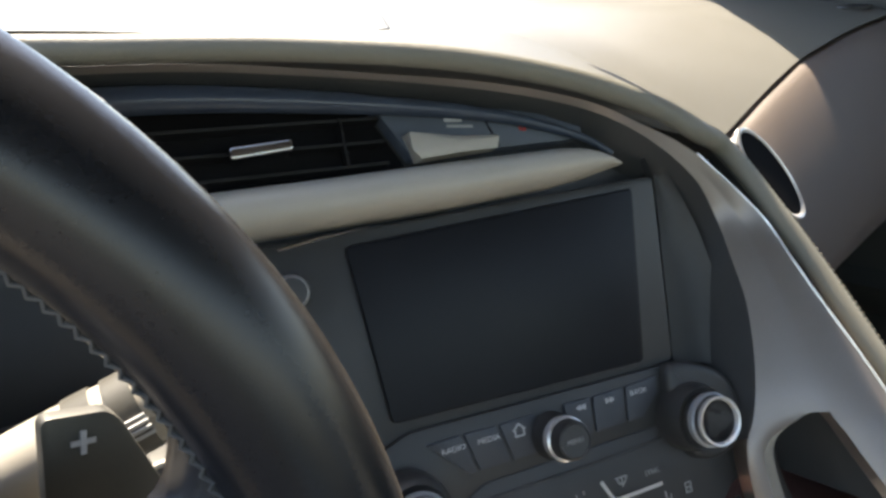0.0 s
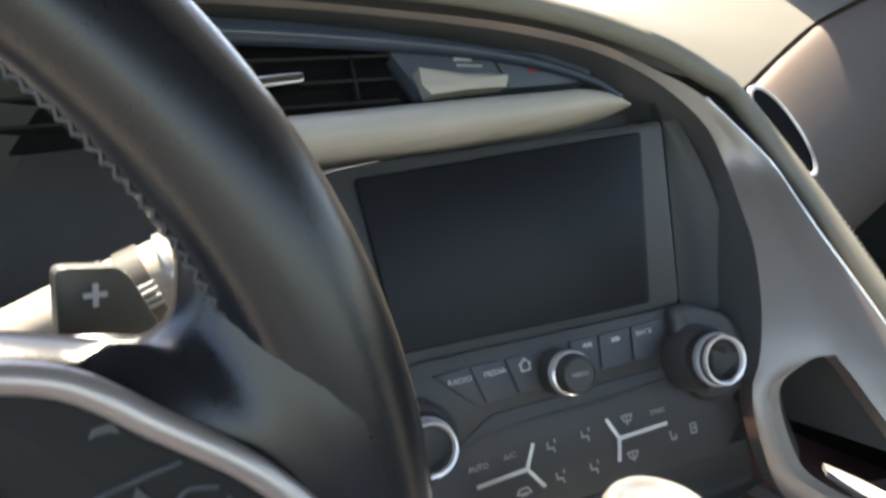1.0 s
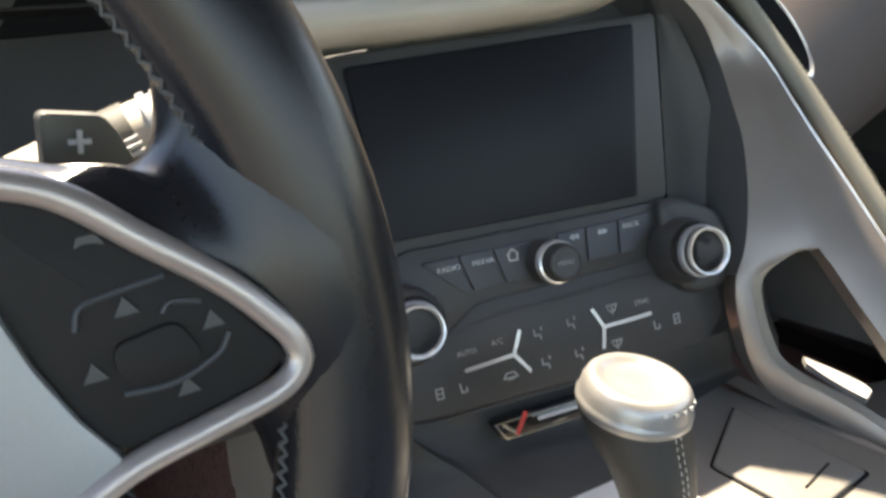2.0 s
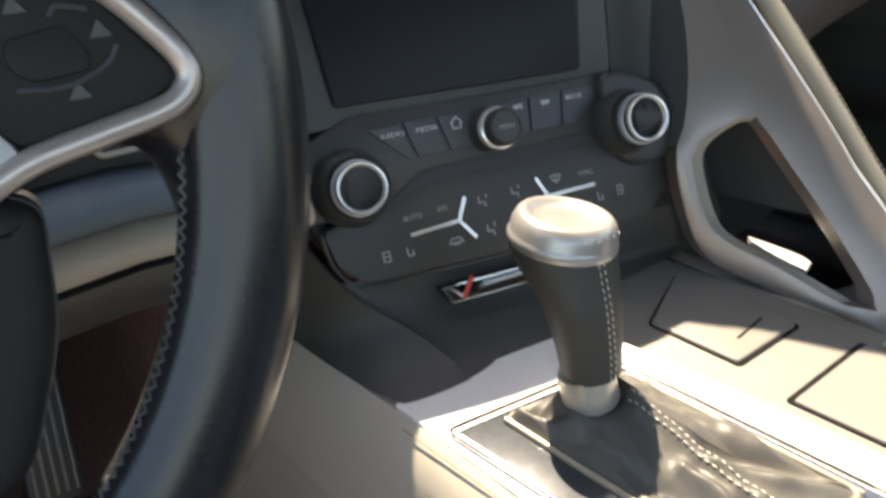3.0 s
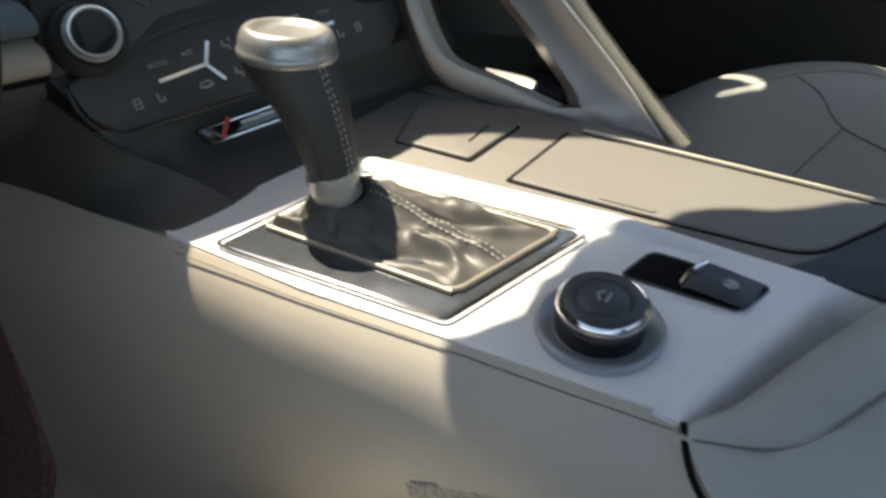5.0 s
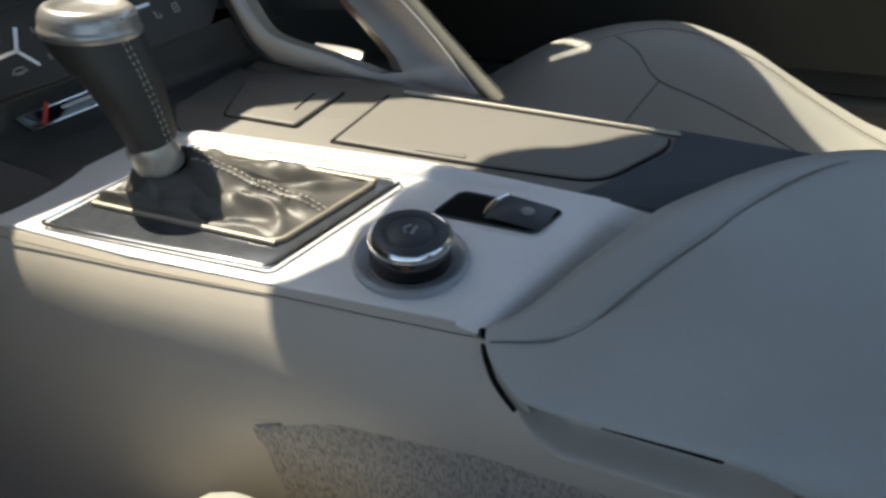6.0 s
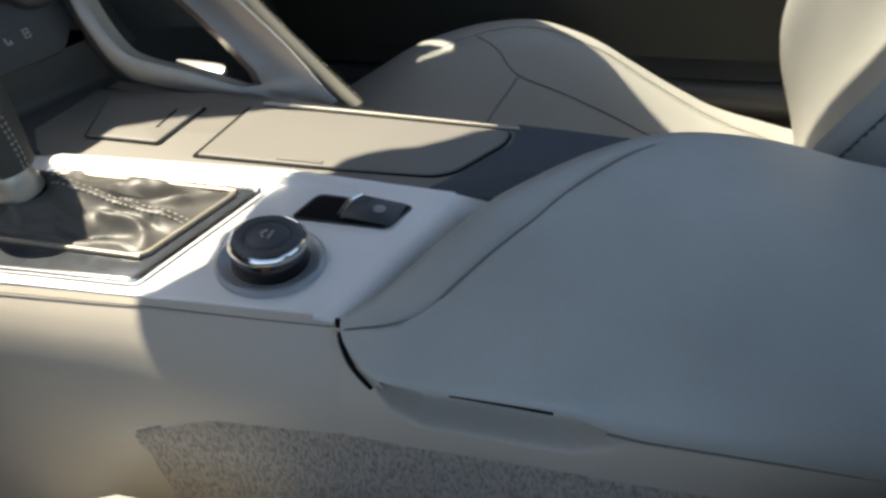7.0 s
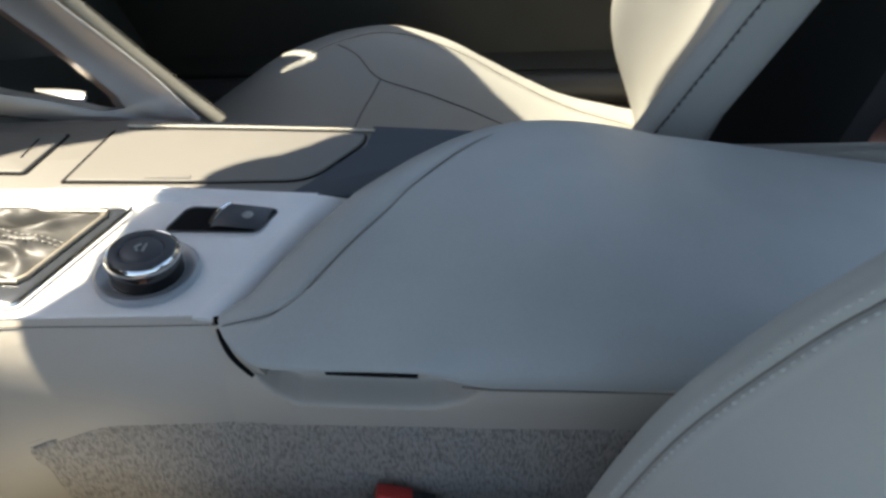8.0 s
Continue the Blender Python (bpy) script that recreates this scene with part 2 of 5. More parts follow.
def lettering(text, size, m, mat, parent, name="lettering", stretch=1.0):
    cu = bpy.data.curves.new("text", "FONT")
    cu.body, cu.size, cu.align_x, cu.align_y, cu.extrude, cu.resolution_u = text, size, "CENTER", "CENTER", 0.0002, 2
    tmp = new("text", cu)
    me = bpy.data.meshes.new_from_object(tmp)
    bpy.data.objects.remove(tmp)
    bpy.data.curves.remove(cu)
    me.transform(m @ Matrix.Diagonal((stretch, 1, 1, 1)))
    me.materials.clear()
    me.materials.append(mat)
    me.name = name
    ob = new(name, me)
    ob.parent = parent
    return ob


def bar(pts, w, m, z, mat, parent, name="print_mark"):
    """A thin printed or inlaid stroke through pts, in the plane of m."""
    p = [Vector((*q, 0)) for q in pts]
    bm = bmesh.new()
    for a, b in zip(p, p[1:]):
        d = (b - a).normalized()
        s = Vector((-d.y, d.x, 0)) * w / 2
        q = [a + s - d * w * 0.3, a - s - d * w * 0.3, b - s + d * w * 0.3, b + s + d * w * 0.3]
        lo, hi = [bm.verts.new((v.x, v.y, z - 0.0006)) for v in q], [bm.verts.new((v.x, v.y, z)) for v in q]
        bm.faces.new(hi)
        for i in range(4):
            bm.faces.new((lo[i], lo[(i + 1) % 4], hi[(i + 1) % 4], hi[i]))
    bmesh.ops.transform(bm, matrix=m, verts=bm.verts)
    return part(name, bm, mat, parent)


def frame_of(origin, u, v):
    u, v = Vector(u).normalized(), Vector(v)
    n = u.cross(v).normalized()
    v = n.cross(u)
    return Matrix(((u.x, v.x, n.x, origin[0]), (u.y, v.y, n.y, origin[1]), (u.z, v.z, n.z, origin[2]), (0, 0, 0, 1)))


def stitches(path, parent, mat=THREAD, pitch=0.0055, r=0.0007, length=0.0034, name="stitching"):
    """A row of short raised threads along a curve."""
    p = np.array(path, float)
    s = np.r_[0, np.cumsum(np.linalg.norm(np.diff(p, axis=0), axis=1))]
    bm = bmesh.new()
    for q in np.arange(pitch / 2, s[-1], pitch):
        a = np.array([np.interp(q - length / 2, s, p[:, k]) for k in range(3)])
        b = np.array([np.interp(q + length / 2, s, p[:, k]) for k in range(3)])
        d = Vector(b - a)
        m = Matrix.Translation((a + b) / 2) @ d.to_track_quat("Z", "Y").to_matrix().to_4x4() @ Matrix.Diagonal((r, r, d.length / 2, 1))
        bmesh.ops.create_icosphere(bm, subdivisions=1, radius=1.0, matrix=m)
    return part(name, bm, mat, parent)


# Frames of the two main faces: the leaning centre stack, turned to the driver, and the console's top
STACK = pose(0.286, 0.259, 0.476, 0, 0, -19) @ pose(0, 0, 0, 69, 0, 0)
CON = frame_of((0, 0, 0.391), (1, 0, 0), (0, 1, 0.075))


def S(u, v, n=0.0):
    return np.array(STACK @ Vector((u, v, n)))


def C(x, y, h=0.0):
    return np.array((x, y, 0.391 + 0.075 * y + h))


# ---- shell of the car ----
def car_shell():
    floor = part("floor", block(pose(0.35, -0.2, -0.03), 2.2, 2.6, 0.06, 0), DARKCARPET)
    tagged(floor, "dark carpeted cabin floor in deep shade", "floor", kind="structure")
    wall = part("firewall", block(pose(0.35, 1.08, 0.3), 2.2, 0.04, 0.8, 0), DOOR)
    tagged(wall, "dark front wall of the footwells", "wall", kind="structure")
    rear = part("wall_rear", block(pose(0.35, -1.2, 0.30), 2.2, 0.04, 0.7, 0), DOOR)
    tagged(rear, "dark rear wall behind the seats", "wall", kind="structure")
    # headliner, out of view: front edge above windscreen cut to shape sun and shade
    edge = [(-0.40, 0.189), (0.10, 0.204), (0.22, 0.229), (0.299, 0.286), (0.317, 0.284), (0.325, 0.275), (0.342, 0.266), (0.356, 0.258), (0.370, 0.259), (0.386, 0.262), (0.402, 0.256), (0.430, 0.256), (0.448, 0.250), (0.4615, 0.240), (0.470, 0.235), (0.483, 0.219), (0.498, 0.214), (0.513, 0.200), (0.525, 0.183), (0.533, 0.166), (0.552, 0.144), (0.570, 0.128), (0.579, 0.113), (0.590, 0.109), (0.591, 0.21), (0.586, 0.264), (0.573, 0.300), (0.556, 0.327), (0.541, 0.359), (0.527, 0.383), (0.510, 0.403), (0.495, 0.425), (0.497, 0.449), (0.58, 0.449), (0.605, 0.389), (0.614, 0.309), (0.620, 0.11), (0.63, 0.11), (0.66, 0.385), (0.90, 0.444), (0.93, 0.504), (0.949, 0.537), (0.979, 0.579), (1.062, 0.654), (1.30, 0.90), (1.36, 0.90), (1.36, 0.487), (1.145, 0.409), (1.1075, 0.350), (1.1075, 0.406), (1.0995, 0.406), (1.0985, 0.328), (1.104, 0.326), (1.152, 0.392), (1.36, 0.467), (1.36, 0.221), (1.16, 0.211), (1.137, 0.178), (1.121, 0.118), (1.106, 0.092), (1.088, 0.056), (1.070, 0.011), (1.06, -0.11), (1.0, -0.25), (0.95, -0.39), (0.93, -0.75), (-0.40, -0.75)]
    roof = part("roof", plate(edge, pose(0, 0, 1.0), 0.03, 0.0, 0.004), LINER)
    ground = part("ground", block(pose(0, 0, -0.42), 60, 60, 0.04, 0), PAVING)
    tagged(ground, "worn sunlit asphalt outside the open car", "ground", kind="structure")
    tagged(roof, "unseen grey headliner, its edge cut to shape the sunlight", "roof", kind="structure")


def passenger_door():
    d = thing("passenger_door", "closed dark door panel beyond the passenger seat", "car door")
    rows = []
    for y in np.linspace(-1.15, 1.05, 40):
        prof = [(1.17, -0.02), (1.16, 0.08), (1.15, 0.13), (1.185, 0.15), (1.20, 0.22), (1.19, 0.30), (1.15, 0.335), (1.145, 0.36), (1.17, 0.38), (1.185, 0.46), (1.2, 0.50)]
        rows.append([(x + 0.01 * math.sin(3 * y), y, z) for x, z in prof])
    part("door_panel", shell(rows, (0.04, 0, 0)), DOOR, d)
    part("sill_strip", tube([(1.13, -1.1, 0.10), (1.13, 1.0, 0.10)], 0.03, 10), PLASTIC, d)
    # plate added over the side opening to close it and cut skylight
    sail = [(-1.1, 0.44), (1.05, 0.44), (1.05, 0.99), (0.55, 0.99), (0.15, 0.80), (-0.3, 0.68), (-1.1, 0.66)]
    part("window_blocker", plate(sail, frame_of((1.2, 0, 0), (0, 1, 0), (0, 0, 1)), 0.02, -0.02, 0.003), PLASTIC, d)


def driver_side_guard():
    # out of view, added to hold back low light from the driver's side
    d = thing("driver_side_guard", "unseen greige panel added beside the driver's seat to block low light", "car door")
    rows = [[(x, y, z) for x, z in ((-0.48, -0.02), (-0.47, 0.12), (-0.50, 0.2), (-0.48, 0.34), (-0.44, 0.38), (-0.47, 0.46), (-0.50, 0.48))] for y in np.linspace(-1.15, 1.05, 12)]
    part("door_panel", shell(rows, (-0.05, 0, 0)), SIDE, d)


def dashboard():
    d = thing("dashboard", "tan soft-skinned dashboard, bright in the sun", "dashboard")
    fx = [-0.6, -0.2, 0.10, 0.172, 0.256, 0.338, 0.393, 0.448, 0.485, 0.52, 0.56, 0.62, 0.70, 0.78, 0.864, 1.0, 1.13, 1.19]
    fy = [0.50, 0.47, 0.428, 0.402, 0.368, 0.336, 0.314, 0.286, 0.270, 0.262, 0.30, 0.34, 0.362, 0.362, 0.362, 0.362, 0.362, 0.37]
    fz = [0.80, 0.80, 0.788, 0.782, 0.771, 0.759, 0.749, 0.727, 0.704, 0.682, 0.655, 0.645, 0.648, 0.682, 0.712, 0.735, 0.748, 0.75]
    xs = np.linspace(-0.6, 1.19, 120)
    ys, zs = np.interp(xs, fx, fy), np.interp(xs, fx, fz)
    k = np.ones(5) / 5
    ys[2:-2], zs[2:-2] = np.convolve(ys, k, "valid"), np.convolve(zs, k, "valid")
    rows = []
    for s in np.linspace(0, 1, 26):
        e = s * s * (3 - 2 * s)
        lift = 1 - (1 - min(1, s * 3)) ** 2
        rows.append([(x, y + (1.06 - y) * s, z + (0.80 + 0.015 * math.cos(2.2 * (x - 0.3)) - z) * (0.55 * lift + 0.45 * e)) for x, y, z in zip(xs, ys, zs)])
    part("dash_pad", shell([[(x, y - 0.004, z + 0.004) for x, y, z in r] for r in rows], (0, 0.004, -0.003)), DASH, d)
    # edge of the recess in the top
    hud = spline([(0.312, 0.400, 0), (0.325, 0.406, 0), (0.366, 0.467, 0), (0.45, 0.59, 0), (0.55, 0.73, 0), (0.66, 0.88, 0)], 60)
    sheet = np.array(rows).reshape(-1, 3)
    for p in hud:
        g = np.hypot(sheet[:, 0] - p[0], sheet[:, 1] - p[1])
        k4 = np.argsort(g)[:4]
        p[2] = (sheet[k4, 2] / (g[k4] + 1e-4)).sum() / (1 / (g[k4] + 1e-4)).sum() + 0.0042
    part("recess_edge", tube(hud, 0.0013, 6), PLASTIC, d)
    # profile, out towards the seat and down: a roll under the seam, a long slope and a tuck below
    prof = spline([(0, 0, 0), (-0.008, 0.003, 0), (-0.022, -0.004, 0), (-0.040, -0.025, 0), (-0.060, -0.060, 0), (-0.078, -0.10, 0), (-0.088, -0.14, 0), (-0.085, -0.18, 0), (-0.05, -0.25, 0), (0.04, -0.31, 0)], 40)
    rows = [[(x, np.interp(x, fx, fy) - 0.002 + p[0], np.interp(x, fx, fz) - 0.003 + p[1]) for x in np.linspace(0.60, 1.19, 50)] for p in prof]
    part("passenger_panel", shell(rows, (0, 0.03, -0.004)), PANEL, d, "greige leather panel facing the passenger")
    part("glovebox", shell([[(x, 0.47 - 0.1 * s, 0.46 - 0.28 * s) for x in np.linspace(0.62, 1.18, 12)] for s in np.linspace(0, 1, 6)], (0, 0.05, 0)), DOOR, d)
    # oval outlet at the panel's inner end
    m = frame_of((0.698, 0.305, 0.6235), (0.923, -0.03, 0.34), (-0.356, 0.514, 0.749)) @ Matrix.Scale(0.66, 4)
    vent = part("side_vent", lathe([(0.050, -0.05), (0.050, 0.0), (0.0515, 0.002), (0.0545, 0.003), (0.056, 0.002), (0.056, -0.004)], m, 48, 0.55, 1.45, False), BRIGHT, d, "oval outlet ringed in bright metal")
    part("vent_core", lathe([(0.0505, 0.0), (0.048, -0.002), (0.030, -0.005), (0.0, -0.006)], m, 48, 0.55, 1.45), GAP, vent)
    # seam ring on the pad
    part("tweeter_loop", tube([(1.14 + 0.03 * math.cos(a), 0.405 + 0.018 * math.sin(a), 0.762) for a in np.linspace(0, 2 * math.pi, 32, endpoint=False)], 0.003, 8, closed=True), PLASTIC, d)
    # knee panel below the wheel: pale strip between dark pads
    for name, z0, z1, y0, y1, mat, lab in (("knee_pad_upper", 0.62, 0.564, 0.325, 0.300, SOFT, ""), ("knee_shelf", 0.561, 0.541, 0.286, 0.280, KNEESKY, "shelf edge toned with sky blue"), ("knee_strip", 0.5385, 0.515, 0.286, 0.284, SIDE, "pale stitched leather strip"), ("knee_pad", 0.512, 0.462, 0.292, 0.335, SOFT, "")):
        rows = []
        for s in np.linspace(0, 1, 10):
            b = 0.010 * math.sin(math.pi * s) ** 0.7
            rows.append([(x, y0 + (y1 - y0) * s - b + 0.02 * (0.19 - x), z0 + (z1 - z0) * s - 0.16 * max(0, x - 0.09)) for x in np.linspace(-0.46, 0.186, 40)])
        part(name, shell(rows, (0, 0.03, 0)), mat, d, lab)
    # added out of the way of view to block light through the hollow dash
    part("under_panel", shell([[(x, y, z - 0.16 * max(0, x - 0.09)) for x in np.linspace(-0.46, 0.168, 12)] for y, z in ((0.338, 0.464), (0.5, 0.466), (0.8, 0.464), (1.05, 0.46))], (0, 0, 0.01)), SOFT, d, "dark panel added under the dashboard against stray light")
    part("knee_gap", tube([(x, 0.283 + 0.02 * (0.19 - x), 0.5138 - 0.16 * max(0, x - 0.09)) for x in np.linspace(-0.46, 0.186, 40)], 0.0022, 6), GAP, d)
    # instrument binnacle behind the wheel
    part("binnacle", shell([[(x, 0.43 + 0.02 * s, 0.55 + 0.21 * s) for x in np.linspace(-0.5, 0.10, 10)] for s in np.linspace(0, 1, 6)], (0, 0.05, 0)), DOOR, d, "dark instrument binnacle")
    # plate hidden behind the rim, added to keep sun off the knee shelf
    part("binnacle_sun_guard", shell([[(x + 0.026 * s * (x + 0.5) / 0.6, 0.322 + 0.133 * s, 0.762 + 0.004 * s) for x in np.linspace(-0.5, 0.108, 12)] for s in np.linspace(0, 1, 5)], (0, 0.0, -0.008)), SOFT, d)
    sw = part("lamp_switch", plate(rounded([(0.083, 0.573), (0.119, 0.572), (0.1195, 0.604), (0.088, 0.606)], 0.005), frame_of((0, 0.300, 0), (1, 0, 0), (0, 0, 1)), 0.003, -0.02, 0.001), PLASTIC, d, "dark switch plate in a pale frame")
    part("switch_frame", tube([(x, 0.2965, z) for x, z in rounded([(0.082, 0.572), (0.120, 0.571), (0.1205, 0.605), (0.087, 0.607)], 0.006)], 0.0016, 8, closed=True, axis=(0, 1, 0)), CHAMP, sw)
    bar([(0.093, 0.588), (0.110, 0.587)], 0.004, frame_of((0, 0.2965, 0), (1, 0, 0), (0, 0, 1)), 0.0004, DIM, sw)
    return d


# ---- arch of trim round the centre stack ----
OUTER = [S(-0.30, 0.318, 0.007), S(-0.197, 0.314, 0.007), S(-0.126, 0.309, 0.007), S(-0.029, 0.295, 0.007), S(0.045, 0.282, 0.007), S(0.105, 0.265, 0.007), S(0.146, 0.244, 0.007), S(0.182, 0.217, 0.013), (0.515, 0.255, 0.663), (0.525, 0.209, 0.604), (0.522, 0.136, 0.526)]
INNER = [S(-0.30, 0.312, 0.002), S(-0.197, 0.311, 0.002), S(-0.126, 0.306, 0.002), S(-0.028, 0.292, 0.002), S(0.046, 0.278, 0.002), S(0.107, 0.26, 0.002), S(0.148, 0.236, 0.004), S(0.179, 0.203, 0.007), S(0.194, 0.164, 0.01), S(0.203, 0.121, 0.012), (0.472, 0.207, 0.556)]


def trim_arch():
    d = thing("trim_arch", "satin silver arch with a leather roll framing the centre stack", "trim")
    back = (0.004, 0.012, -0.008)
    fold = [(OUTER[i], INNER[i]) for i in range(8)]
    # inner edge, slot edges and outer edge of the strut, from the arch down to the console
    strut = [((0.4892, 0.2503, 0.6369), 0, 0, (0.5192, 0.2305, 0.6344)), ((0.4838, 0.2319, 0.6066), 0, 0, (0.5212, 0.2043, 0.6035)), ((0.4789, 0.2183, 0.583), 0, 0, (0.522, 0.1841, 0.5799)), ((0.4688, 0.2055, 0.5535), 0, 0, (0.5225, 0.1576, 0.5506)), ((0.4592, 0.1975, 0.5287), 0, 0, (0.5217, 0.1353, 0.5259)),
             ((0.4512, 0.1938, 0.5100), (0.4785, 0.1695, 0.5140), (0.4891, 0.1586, 0.5145), (0.5195, 0.1200, 0.5100)), ((0.4450, 0.1935, 0.4982), (0.4580, 0.1815, 0.5000), (0.4908, 0.1480, 0.5028), (0.5174, 0.1058, 0.4945)), ((0.4416, 0.1912, 0.4873), (0.4500, 0.1835, 0.4895), (0.4916, 0.1357, 0.4890), (0.5157, 0.0955, 0.4830)), ((0.4397, 0.1878, 0.4754), (0.4475, 0.1797, 0.4769), (0.4923, 0.1219, 0.4743), (0.5148, 0.0827, 0.4705)), ((0.4391, 0.1808, 0.4560), (0.4468, 0.1716, 0.4574), (0.4925, 0.1063, 0.4583), (0.5137, 0.0701, 0.4585)), ((0.4411, 0.1705, 0.4310), (0.4485, 0.1610, 0.4385), (0.4920, 0.0930, 0.4440), (0.5116, 0.0567, 0.4465)), ((0.4466, 0.1575, 0.4133), (0.4541, 0.1480, 0.4285), (0.4913, 0.0831, 0.4335), (0.5095, 0.0470, 0.4380)), ((0.4533, 0.1435, 0.4061), (0.4605, 0.1350, 0.4219), (0.4905, 0.0753, 0.4252), (0.5075, 0.0375, 0.4295)), ((0.4628, 0.1215, 0.3971), (0.4680, 0.1165, 0.4140), (0.4891, 0.0657, 0.4150), (0.5050, 0.0280, 0.4210)), ((0.4700, 0.0987, 0.3900), (0.4742, 0.0965, 0.4050), (0.4876, 0.0581, 0.4065), (0.5020, 0.0190, 0.4130)), ((0.4765, 0.0690, 0.3800), (0.4792, 0.0720, 0.3955), (0.4850, 0.0520, 0.3965), (0.4985, 0.0100, 0.4050)),
             ((0.4800, 0.0500, 0.3770), 0, 0, (0.4955, 0.0035, 0.3985)), ((0.4824, 0.0253, 0.3760), 0, 0, (0.4910, -0.0060, 0.3910)), ((0.4846, 0.0000, 0.3740), 0, 0, (0.4862, -0.0173, 0.3820))]
    face = []
    for o, i in fold:
        strut_in, strut_out = np.array(i), np.array(o)
        face.append([strut_in + (strut_out - strut_in) * f for f in (0, 0.22, 0.44, 0.54, 0.77, 1)])
    for k, (i, l, r, o) in enumerate(strut):
        i, o = np.array(i), np.array(o)
        fl, fr = (0.44, 0.54) if k < 5 else (0.25, 0.40)
        l, r = (np.array(l), np.array(r)) if l else (i + (o - i) * fl, i + (o - i) * fr)
        bow = np.array((-0.0016, -0.0008, 0.0008))
        face.append([i, (i + l) / 2 + bow, l, r, (r + o) / 2 + bow, o])
    per = 6
    cols = [spline_pairs([row[j] for row in face], per) for j in range(6)]
    first, last = (len(fold) + 5) * per, (len(fold) + 15) * per
    bm = bmesh.new()
    n = len(cols[0])
    vs = [[[bm.verts.new(Vector(cols[j][i]) + (Vector((0.010, 0.015, -0.004)) if b else Vector())) for j in range(6)] for i in range(n)] for b in (0, 1)]
    count = {}
    for i in range(n - 1):
        for j in range(5):
            if j == 2 and first <= i < last:
                continue
            ring = [(i, j), (i, j + 1), (i + 1, j + 1), (i + 1, j)]
            bm.faces.new([vs[0][a][b] for a, b in ring])
            bm.faces.new([vs[1][a][b] for a, b in ring[::-1]])
            for a, b in zip(ring, ring[1:] + ring[:1]):
                count[tuple(sorted((a, b)))] = count.get(tuple(sorted((a, b))), 0) + 1
    for (a, b), c in count.items():
        if c == 1:
            bm.faces.new([vs[0][a[0]][a[1]], vs[0][b[0]][b[1]], vs[1][b[0]][b[1]], vs[1][a[0]][a[1]]])
    bmesh.ops.recalc_face_normals(bm, faces=bm.faces)
    part("arch_band", bm, TRIM, d, "satin grey-silver arch with a grab slot")
    outer = [row[5] for row in face[7:]]
    # bright thread laid along the edge for the light it catches
    part("edge_glint", tube(spline([np.array(p) + (0.0004, 0.001, 0.0006) for p in outer], 80), 0.0013, 8), BRIGHT, d)
    line = spline(outer, 80)
    roll_low = spline([(0.524, 0.262, 0.677), (0.540, 0.209, 0.610), (0.535, 0.142, 0.536), (0.527, 0.072, 0.457), (0.514, 0.006, 0.396), (0.504, -0.03, 0.368)], 80)
    rows = [[p + (0.0, 0.006, -0.003) for p in line], [p + (0.001, 0.012, -0.006) for p in roll_low]]
    part("edge_groove", shell(rows, (0.0, 0.006, -0.004)), GAP, d)
    slot = [(np.array(row[1]), np.array(row[2])) for row in strut if row[1]]
    left = spline([a for a, _ in slot], 40)
    wall = [p + (0.0165, 0.001, -0.004) for p in left]
    # slot liner and brow take a paler metal than the arch, as lit
    part("slot_liner", shell([left + np.array((0.0006, 0.0006, 0)), [p * 0.5 + q * 0.5 + (0.0, 0.002, 0) for p, q in zip(left, wall)], wall], (0.001, 0.004, -0.001)), CHAMP, d, "inner wall of the grab slot, toned as lit")
    high = [p for p in wall if p[2] > 0.436]
    part("slot_back", shell([high, [p + (0.026, 0.012, -0.004) for p in high]], (0.001, 0.004, -0.001)), SOFT, d, "charcoal inner wall of the grab slot")
    brow = spline([slot[2][0], slot[1][0], slot[0][0], slot[0][1]], 24)
    part("slot_brow", shell([brow, [p + (0.012, 0.004, -0.008) for p in brow]], (0.001, 0.003, 0.001)), CHAMP, d, "upper lip of the grab slot, toned as lit")
    # brighter metal adds to the sunlight on this lip
    part("handle_lip", strip([(0.530, 0.168, 0.3953), (0.5297, 0.151, 0.3905), (0.5297, 0.1366, 0.3875), (0.530, 0.1202, 0.3850)], [(0.543, 0.1765, 0.3916), (0.543, 0.1535, 0.3907), (0.5425, 0.1302, 0.3889), (0.539, 0.1205, 0.3878)], 16, 0.0008, (0.0, 0.0, -0.006)), BRIGHT, d)
    # leather roll outside the silver
    roll = [S(-0.32, 0.326, 0.022), S(-0.2, 0.318, 0.022), S(-0.1, 0.311, 0.023), S(0.0, 0.2965, 0.0265), S(0.084, 0.2785, 0.021), S(0.15, 0.255, 0.015), (0.482, 0.264, 0.699), (0.524, 0.262, 0.677), (0.540, 0.209, 0.610), (0.535, 0.142, 0.536), (0.527, 0.072, 0.457), (0.514, 0.006, 0.396), (0.504, -0.03, 0.368)]
    cheek = spline(roll[4:], 40)
    part("stack_cheek", shell([[p, p + (0.004, 0.06, -0.01), (p[0] + 0.01, max(p[1] + 0.1, 0.42), p[2] - 0.03)] for p in cheek[:32]], (-0.006, 0, 0)), SOFT, d)
    whole = spline(roll, 140)
    r = part("leather_roll", tube(whole, [0.0076, 0.0076, 0.0076, 0.0077, 0.0078, 0.0072, 0.0070], 14), ROLL, d, "olive grey leather edge roll with a stitched seam")
    part("hood_underside", strip([np.array(q) - (0, 0.002, 0.004) for q in roll[:7]], [np.array(q) + (0, 0.003, 0.0) for q in OUTER[:7]], 80, 0.001, (0, 0.01, 0.004)), SOFT, d, "dark underside of the hood")
    stitches(spline([np.array(q) + (0.0055, -0.0035, 0.0058) for q in roll[7:]], 200), r, ROLL, 0.0045, 0.0007, 0.0036)
